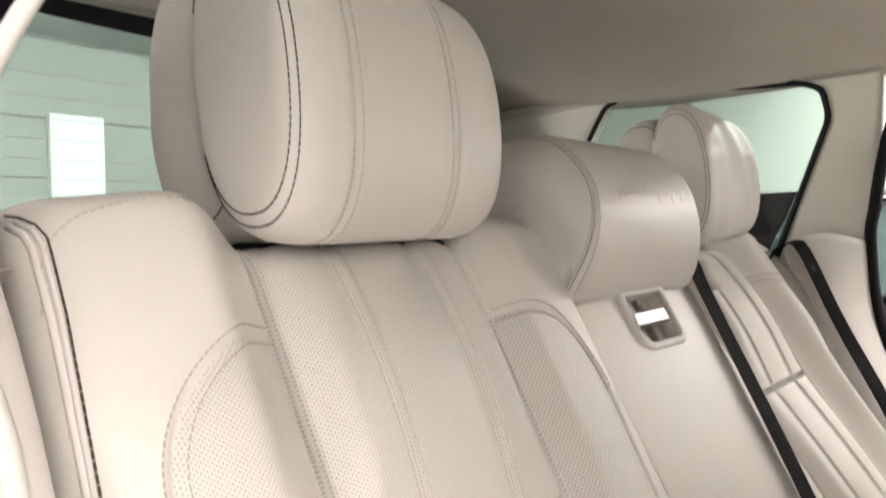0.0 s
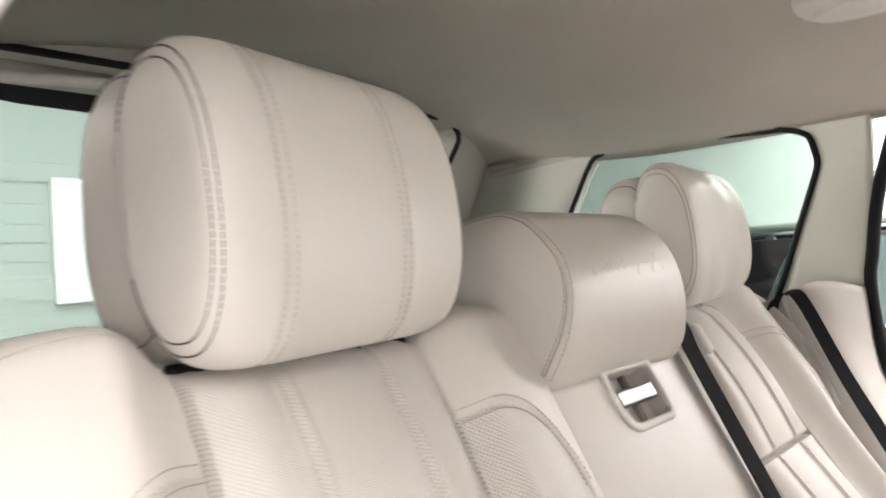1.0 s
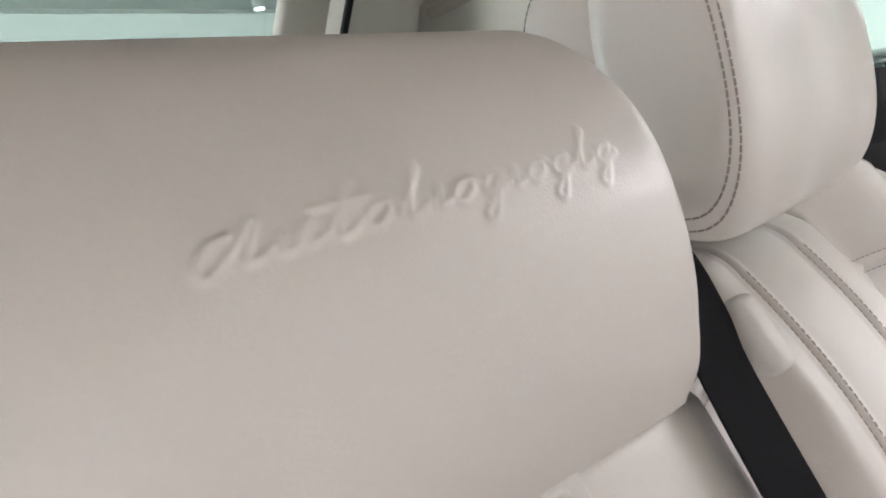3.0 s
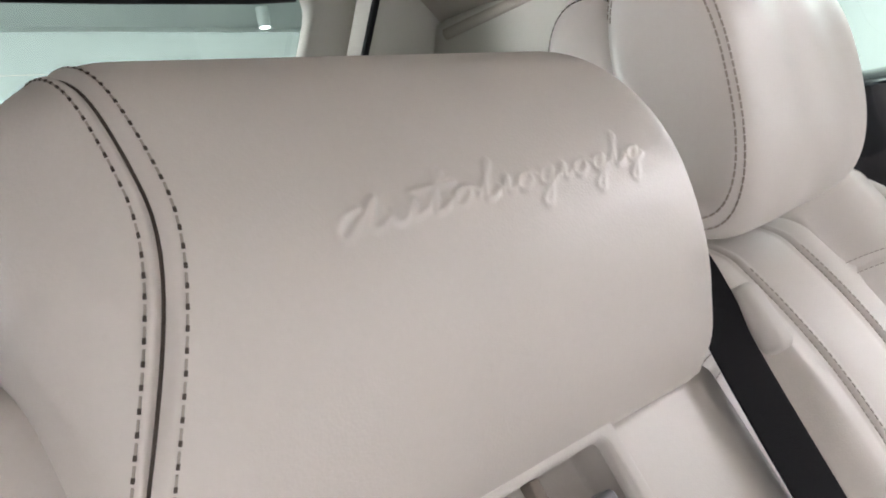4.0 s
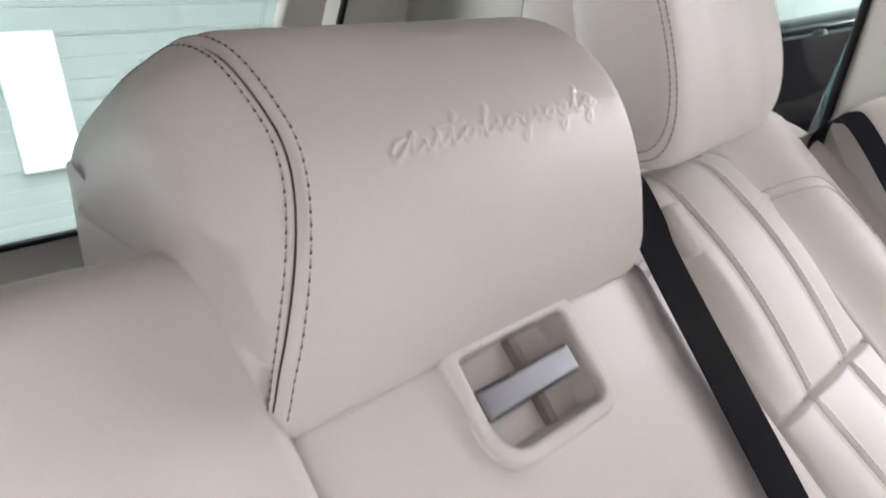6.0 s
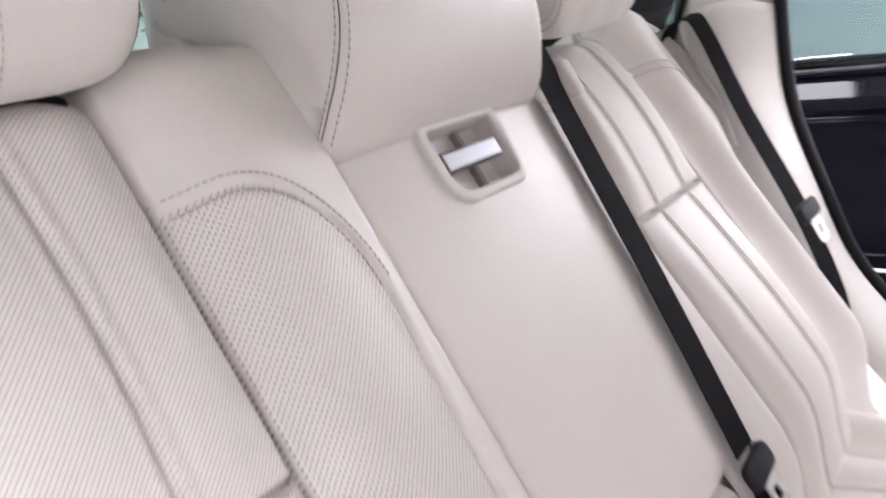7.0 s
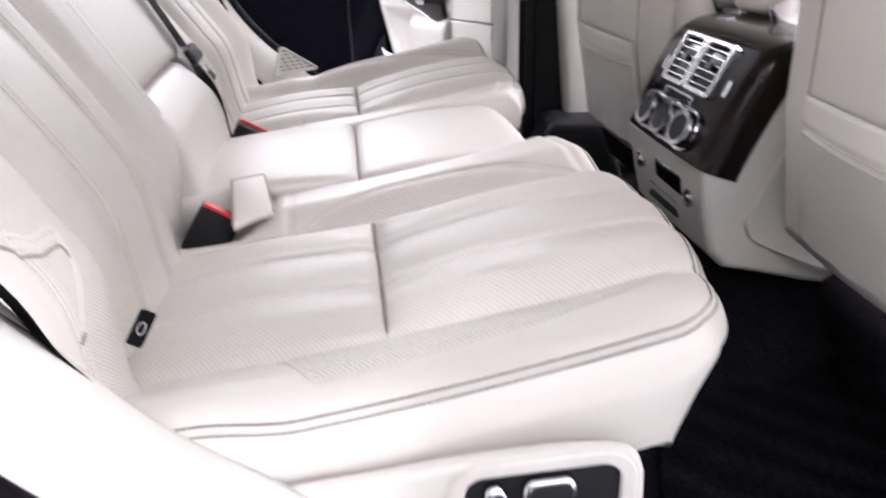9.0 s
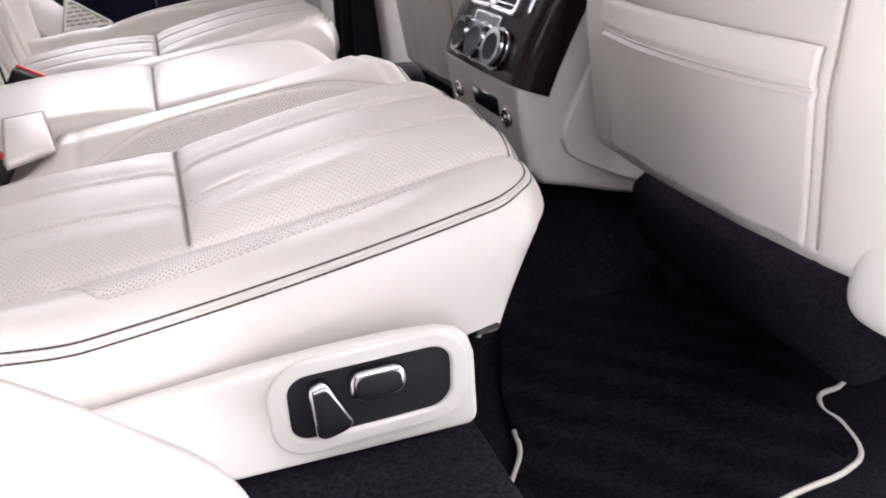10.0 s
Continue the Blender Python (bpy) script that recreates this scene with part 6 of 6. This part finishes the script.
def far_door():
    hinge = Vector((0.575, 0.735, 0.0))
    al, nn = Vector((-0.582, 0.813, 0)), Vector((-0.813, -0.582, 0))
    root = thing("car_door", "open far rear door with white panel and walnut strip", "car door", at=hinge)
    m = basis((0, 0, 0), al, Vector((0, 0, 1)), nn)
    turn = math.degrees(math.atan2(al.y, al.x)) - 90
    reach = lambda z: lerp(0.425, 0.575, min(1.0, max(0.0, (z - 0.27) / 0.43)))

    def panel(t, z):
        u = 0.160 + t * (reach(z) - 0.160)
        d = 0.030 * smooth(0.545, 0.585, z) * smooth(0.78, 0.66, z) * smooth(0.0, 0.25, t) - 0.030 * smooth(0.70, 1.0, t) ** 2
        # bin at the foot, with a deeper pocket beside it
        d += 0.030 * smooth(0.425, 0.395, z) * smooth(0.52, 0.40, t) - 0.022 * smooth(0.43, 0.40, z) * bump(t, 0.66, 0.14)
        d += 0.012 * bump(z, 0.435, 0.010) * smooth(0.95, 0.8, t)
        return m @ Vector((u, z, d))

    sheet_part("door_panel", [i / 60 for i in range(61)], steps(0.27, 0.86, 0.008), panel, trim_plastic, root, "white moulded inner door panel", thick=0.03, flip=True)

    # hinge end of the panel, in three blocks with fine joints
    for lo, hi in ((0.17, 0.413), (0.416, 0.561), (0.564, 0.86)):
        bm = bmesh.new()
        prism(bm, [(0.163, lo), (0.163, hi), (0.030, hi), (0.012, hi - 0.002), (0.012, lo), (0.030, lo)], 0.055, m @ pose(0, 0, -0.052))
        bmesh.ops.recalc_face_normals(bm, faces=bm.faces)
        blk = part("end_block", bm, trim_plastic, root, "smooth white end block of the panel", shade=False)
        mod = blk.modifiers.new("soft_edges", "BEVEL")
        mod.width, mod.segments, mod.limit_method, mod.angle_limit = 0.004, 3, "ANGLE", radians(40)
    box_part("end_return", m @ Vector((-0.012, 0.51, -0.022)), (0.050, 0.048, 0.70), seam_grey, root, "grey edge of the door at its hinge", rot=(0, 0, turn), bevel=0.008)
    prism_part("tweeter_cover", [(0.014 * math.cos(a), 0.034 * math.sin(a)) for a in np.linspace(0, 6.283, 33)[:-1]], 0.006, m @ pose(0.138, 0.676, 0.0), trim_plastic, root, "oval white lamp cover", bevel=0.002, shade=True)

    def strip(t, v):
        top, low = lerp(0.507, 0.563, t), lerp(0.420, 0.498, smooth(0.1, 1.0, t)) - 0.012 * bump(t, 0.12, 0.12)
        z = lerp(low, top, v)
        u = lerp(0.160, 0.474, t)
        return m @ Vector((u, z, 0.016 + 0.012 * math.sin(math.pi * v) - 0.02 * smooth(0.85, 1.0, t)))

    sheet_part("walnut_strip", [i / 40 for i in range(41)], [i / 12 for i in range(13)], strip, walnut, root, "gloss dark walnut strip", thick=0.012, flip=True)
    tube_part("strip_edge", [strip(i / 30, 0.0) for i in range(31)], 0.0022, chrome, root, "fine bright edge under the walnut", n=6)
    cup = prism_part("handle_cup", round_rect(0.128, 0.072, 0.010), 0.032, m @ pose(0.238, 0.552, 0.010), chrome, root, "satin chrome handle surround", bevel=0.005)
    prism_part("handle_slot", round_rect(0.016, 0.040, 0.006), 0.002, m @ pose(0.262, 0.548, 0.0422), gloss_black, cup, "dark slot in the surround")
    prism_part("inner_handle", round_rect(0.050, 0.060, 0.008), 0.012, m @ pose(0.212, 0.550, 0.038), steel, cup, "bright inner door handle", bevel=0.004)
    verts, faces = superquad(m @ Vector((0.240, 0.596, 0.026)), (0.040, 0.048, 0.012), 3, 12)
    mesh_object("walnut_cap", verts, faces, walnut, root, "walnut cap over the handle")
    prism_part("window_switch", round_rect(0.030, 0.045, 0.005), 0.010, m @ pose(0.238, 0.474, 0.026), chrome, root, "chrome window switch", bevel=0.003)
    tube_part("door_foot_strip", [m @ Vector((u, z, d)) for u, z, d in ((0.10, 0.308, 0.036), (0.30, 0.302, 0.040), (0.40, 0.300, 0.026), (0.445, 0.306, 0.0))], 0.010, chrome, root, "bright strip along the door's foot", n=8)
    prism_part("courtesy_lamp", round_rect(0.040, 0.026, 0.008), 0.010, m @ pose(0.400, 0.270, -0.004), lamp_glow, root, "lit courtesy lamp at the door's foot", bevel=0.003)
    box_part("door_skin", m @ Vector((0.26, 0.46, -0.085)), (0.05, 0.52, 0.78), car_paint, root, "dark outer door skin", rot=(0, 0, turn), bevel=0.02)


far_door()

# plain closing sides ahead of the pillars
ob = box_part("wall_front_far", (1.35, 0.80, 0.42), (1.15, 0.05, 0.80), trim_plastic, bevel=0.01)
tagged(ob, "plain cream front door side", "side panel", kind="structure")
ob = box_part("wall_front", (2.0, 0, 0.45), (0.05, 1.6, 0.9), black_plastic, bevel=0.01)
tagged(ob, "plain dark dashboard end", "dashboard", kind="structure")

# ---- the showroom ----
GROUND = -0.46
ob = box_part("ground", (0, 0, GROUND - 0.05), (16.4, 15.4, 0.1), floor_paint, bevel=0)
tagged(ob, "pale polished showroom floor", "floor", kind="structure")
# the near wall is out of view; its grey cuts the light it returns
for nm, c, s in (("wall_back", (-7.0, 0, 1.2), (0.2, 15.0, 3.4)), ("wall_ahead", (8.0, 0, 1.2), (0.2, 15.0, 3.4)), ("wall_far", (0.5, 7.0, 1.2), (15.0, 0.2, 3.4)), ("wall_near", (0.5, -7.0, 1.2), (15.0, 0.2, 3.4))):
    tagged(box_part(nm, c, s, wall_grey if nm == "wall_near" else wall_pale if nm == "wall_far" else wall_paint, bevel=0), "unseen showroom wall, greyed to cut bounced light" if nm == "wall_near" else "white painted showroom wall", "wall", kind="structure")
tagged(box_part("ceiling_showroom", (0.5, 0, 2.9), (15.2, 14.2, 0.2), wall_paint, bevel=0), "white showroom ceiling", "ceiling", kind="structure")
# glowing panels for the unseen ceiling lamps, set where the cabin needs light
for at, sx, sy in [((0.9, -3.2, 2.74), 3.4, 1.0), ((0.6, 5.6, 2.74), 5.0, 1.4), ((-2.7, 0.2, 2.74), 0.9, 4.5), ((4.8, 0.1, 2.74), 1.4, 4.0)]:
    root = thing("ceiling_light", "unseen long flat white showroom ceiling light panel", "ceiling light", "ceiling lights", at=at)
    box_part("light_frame", (0, 0, 0.03), (sx + 0.06, sy + 0.06, 0.05), wall_paint, root, bevel=0.005)
    box_part("diffuser", (0, 0, 0.0), (sx, sy, 0.012), lamp_glow, root, "glowing white diffuser", bevel=0.002)
for x in (-1.35, 0.15):
    root = thing("strip_light", "bright flat white strip light on the showroom ceiling", "strip light", "ceiling strip lights", at=(x, 0.55, 2.76))
    box_part("light_body", (0, 0, 0.02), (1.24, 0.50, 0.04), wall_paint, root, bevel=0.005)
    box_part("light_tube", (0, 0, -0.008), (1.20, 0.45, 0.016), strip_glow, root, "glowing white tube cover", bevel=0.004)
tagged(box_part("wall_partition", (-4.45, 3.1, 0.82), (0.14, 8.0, 2.56), wall_clad, bevel=0.004), "pale grey clad partition wall behind the car", "wall", kind="structure")
for y, z, w, h in ((1.01, 1.30, 0.29, 0.72), (2.84, 1.26, 0.29, 0.72)):
    root = thing("lit_panel", "tall lit white display panel on the showroom wall", "display panel", "lit display panels", at=(-4.355, y, z))
    box_part("panel_frame", (0, 0, 0), (0.05, w + 0.02, h + 0.02), wall_paint, root, bevel=0.005)
    box_part("panel_face", (0.03, 0, 0), (0.012, w, h), glow_material("panel_glow", (1, 1, 1), 2.2), root, "glowing white face", bevel=0.002)
for y in (3.4, 3.9, 4.4, 4.9, 5.4):
    root = thing("spot_light", "small round ceiling spot light", "spot light", "ceiling spots", at=(-6.2, y, 2.62))
    tube_part("spot_body", [(0, 0, 0.18), (0, 0, 0.0)], 0.06, wall_paint, root, n=14)
    tube_part("spot_lens", [(0, 0, 0.0), (0, 0, -0.01)], 0.05, lamp_glow, root, "glowing lens", n=14)
# glowing panel added out of view round the fill lamp, built like a window
shop = thing("unseen_fill_panel", "unseen glowing fill panel added behind the near side", "window", kind="structure", at=(-6.88, -3.9, 1.05))
box_part("fill_frame", (0.0, 0, 0), (0.06, 4.5, 2.5), pot_grey, shop, bevel=0.005)
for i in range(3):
    box_part("pane", (0.035, -1.46 + 1.46 * i, 0), (0.02, 1.38, 2.36), glow_material("fill_glow", (0.95, 0.98, 1.0), 5.0), shop, "glowing pane of the added fill panel", bevel=0.002)
for z in (0.60, 0.95, 1.30, 1.65):
    tagged(box_part("wall_joint", (-4.378, 3.1, z), (0.008, 8.0, 0.008), pot_grey, bevel=0), "thin grey joint along the wall cladding", "wall joint", kind="structure")


def plant():
    root = thing("potted_tree", "potted small-leaved green tree behind the car", "potted plant", "potted trees", at=(-3.8, 1.60, GROUND))
    bm = bmesh.new()
    add_tube(bm, [(0, 0, 0), (0, 0, 0.02), (0, 0, 0.42), (0, 0, 0.44)], [0.15, 0.17, 0.23, 0.21], 24)
    bmesh.ops.recalc_face_normals(bm, faces=bm.faces)
    part("pot", bm, pot_grey, root, "grey round pot")
    rnd = random.Random(4)
    bm = bmesh.new()
    add_tube(bm, [(0, 0, 0.40), (0.01, 0.01, 0.9), (-0.01, 0.02, 1.35), (0.0, 0.0, 1.75)], [0.022, 0.018, 0.014, 0.006], 8)
    tips = []
    for i in range(26):
        z = rnd.uniform(1.05, 1.75)
        a = rnd.uniform(0, 6.283)
        r = rnd.uniform(0.10, 0.30) * (1 - 0.4 * abs(z - 1.4) / 0.5)
        e = Vector((r * math.cos(a), r * math.sin(a), z + rnd.uniform(0.02, 0.18)))
        add_tube(bm, [(0, 0, z - 0.08), (e.x * 0.5, e.y * 0.5, z + 0.02), e], [0.007, 0.005, 0.002], 5)
        tips.append((Vector((0, 0, z)), e))
    part("trunk", bm, bark, root, "thin brown trunk with fine limbs")
    bm = bmesh.new()
    for b, e in tips:
        for k in range(26):
            p = b.lerp(e, rnd.uniform(0.35, 1.1)) + Vector((rnd.gauss(0, 0.035), rnd.gauss(0, 0.035), rnd.gauss(0, 0.035)))
            d = Vector((rnd.gauss(0, 1), rnd.gauss(0, 1), rnd.gauss(0.2, 0.8))).normalized()
            s = d.orthogonal().normalized()
            ln, wd = rnd.uniform(0.03, 0.05), rnd.uniform(0.009, 0.014)
            up = d.cross(s) * 0.004
            vs = [bm.verts.new(q) for q in (p, p + d * ln * 0.5 + s * wd + up, p + d * ln, p + d * ln * 0.5 - s * wd + up)]
            bm.faces.new(vs)
    ob = part("foliage", bm, leaf_green, root, "many small dark green leaves", shade=False)
    ob["kind"] = "stuff"
    return root


copy_thing(plant(), pose(-3.8, 2.12, GROUND, 0, 0, 70))


def parked_car():
    root = thing("parked_car", "dark blue glossy estate car parked beside the open door", "car", at=(-1.0, 2.5, GROUND))
    o = Vector(root.location)
    wheels = [(0.74, -0.09), (-2.15, -0.09)]
    sec = [(-0.26, 0.07), (-0.23, 0.015), (-0.17, 0.0), (-0.10, 0.012), (-0.02, 0.020), (0.16, 0.012), (0.33, -0.008), (0.40, -0.020), (0.415, -0.017), (0.425, -0.004), (0.45, 0.002), (0.475, 0.010), (0.49, 0.0165), (0.51, 0.0268), (0.53, 0.037), (0.55, 0.0472), (0.575, 0.063), (0.595, 0.080)]

    def side(x, t):
        i = min(len(sec) - 2, int(t))
        z, d = (lerp(sec[i][k], sec[i + 1][k], t - i) for k in (0, 1))
        front = smooth(0.9, 1.75, x)
        rear = smooth(-2.6, -3.3, x)
        for wx, wz in wheels:
            r = math.hypot(x - wx, z - wz)
            d -= 0.022 * smooth(0.56, 0.44, r)
        return Vector((x, 2.5 + d + 0.35 * front ** 2 + 0.30 * rear ** 2, z)) - o

    us, vs = steps(-3.3, 1.75, 0.03), [i / 4 for i in range(4 * (len(sec) - 1) + 1)]
    verts, faces, uvs = sheet(us, vs, side)
    keep = []
    for q in faces:
        c = sum((Vector(verts[i]) for i in q), Vector()) / 4 + o
        if all(math.hypot(c.x - wx, c.z - wz) > 0.40 for wx, wz in wheels):
            keep.append(q)
    body = mesh_object("body_side", verts, keep, car_paint, root)
    for wx, wz in wheels:
        P = []
        for a in np.linspace(-0.35, math.pi + 0.35, 40):
            x, z = wx + 0.405 * math.cos(a), wz + 0.405 * math.sin(a)
            t = next((i + (z - sec[i][0]) / (sec[i + 1][0] - sec[i][0]) for i in range(len(sec) - 1) if sec[i][0] <= z <= sec[i + 1][0]), 0)
            P.append(side(x, t))
        tube_part("arch_lip", P, 0.016, car_paint, root, "wheel arch lip")
        m = basis(Vector((wx, 2.56, wz)) - o, Vector((1, 0, 0)), Vector((0, 0, 1)), Vector((0, -1, 0)))
        circ = lambda r, n=40: [(r * math.cos(a), r * math.sin(a)) for a in np.linspace(0, 2 * math.pi, n + 1)[:-1]]
        prism_part("arch_liner", circ(0.47), 0.01, m @ pose(0, 0, -0.16), black_plastic, root, "black wheel arch liner")
        wheel = prism_part("tyre", circ(0.365), 0.22, m @ pose(0, 0, -0.16), rubber_tyre, root, "black tyre", bevel=0.03, shade=False)
        prism_part("rim", circ(0.27), 0.02, m @ pose(0, 0, 0.055), chrome, wheel, "silver alloy rim ring", hole=circ(0.245))
        prism_part("rim_well", circ(0.25), 0.01, m @ pose(0, 0, 0.052), black_plastic, wheel, "dark wheel well")
        for k in range(10):
            a = math.pi * 2 * k / 10
            prism_part("spoke", [(0.03, -0.016), (0.25, -0.010), (0.25, 0.010), (0.03, 0.016)], 0.018, m @ pose(0, 0, 0.06, 0, 0, math.degrees(a)), chrome, wheel)
        prism_part("hub_cap", circ(0.045, 24), 0.03, m @ pose(0, 0, 0.058), chrome, wheel, bevel=0.006)
    # glass house
    def glass(x, t):
        lean = 0.30 * t
        return Vector((lerp(x, lerp(-2.6, -0.1, (x + 3.0) / 3.35), t * 0.5), 2.56 + lean, 0.60 + 0.42 * t)) - o

    sheet_part("side_glass", steps(-2.9, 0.30, 0.05), [i / 8 for i in range(9)], glass, clear_glass, root, "dark tinted side glass", thick=0.006)
    for x0 in (-1.95, -0.95, 0.28):
        tube_part("window_post", [glass(x0, 0) + Vector((0, -0.008, 0)), glass(x0, 1) + Vector((0, -0.008, 0))], 0.028, black_plastic, root, "black window post", n=8)
    tube_part("waist_strip", [glass(x, 0) + Vector((0, -0.022, -0.006)) for x in np.linspace(-2.9, 0.3, 20)], 0.009, black_plastic, root, "black strip under the windows", n=8)

    def top(x, t):
        z = 1.02 + 0.09 * math.sin(math.pi * t)
        return Vector((x, 2.86 + 1.1 * t, z)) - o

    sheet_part("roof", steps(-2.7, 0.0, 0.1), [i / 10 for i in range(11)], top, car_paint, root, "glossy dark roof", thick=0.02)

    def hood(x, t):
        return Vector((x, 2.545 + 1.7 * t + 0.2 * smooth(1.2, 1.75, x) * (1 - t), 0.60 + 0.10 * math.sin(math.pi * t) - 0.10 * smooth(0.9, 1.75, x))) - o

    sheet_part("bonnet", steps(0.25, 1.75, 0.05), [i / 10 for i in range(11)], hood, car_paint, root, "glossy dark bonnet", thick=0.02)
    for x in (-0.98, -2.0, 0.24):
        tube_part("door_gap", [side(x, t) + Vector((0, -0.001, 0)) for t in np.linspace(1.5, len(sec) - 1, 34)], 0.0035, black_rubber, root, "dark gap between the doors", n=6)
    tube_part("sill_gap", [side(x, 3.0) + Vector((0, -0.001, 0)) for x in np.linspace(-1.7, 0.30, 40)], 0.004, black_rubber, root, "dark gap above the sill", n=6)
    tube_part("sill_strip", [side(x, 2.2) + Vector((0, -0.004, 0)) for x in np.linspace(-1.7, 0.30, 40)], 0.008, chrome, root, "bright strip along the sill", n=8)
    for x in (-0.74, -1.75):
        tube_part("door_handle", spline([side(x - 0.09, 10.2), side(x - 0.07, 10.2) + Vector((0, -0.03, 0)), side(x + 0.07, 10.2) + Vector((0, -0.03, 0)), side(x + 0.09, 10.2)], 5), 0.011, car_paint, root, "body-coloured door handle", n=8)
    verts, faces = superquad(Vector((0.065, 2.36, 0.655)) - o, (0.075, 0.115, 0.075), 2.8, 14)
    mir = mesh_object("door_mirror", verts, faces, car_paint, root, "body-coloured door mirror")
    tube_part("mirror_stalk", [Vector((0.10, 2.44, 0.62)) - o, Vector((0.13, 2.54, 0.585)) - o], 0.02, black_plastic, mir, n=10)
    box_part("indicator", Vector((0.09, 2.245, 0.655)) - o, (0.08, 0.02, 0.016), chrome, mir, "pale mirror indicator", bevel=0.005)
    box_part("underbody", Vector((-0.7, 3.3, 0.0)) - o, (4.4, 1.2, 0.35), black_plastic, root, "dark underbody", bevel=0.05)


parked_car()
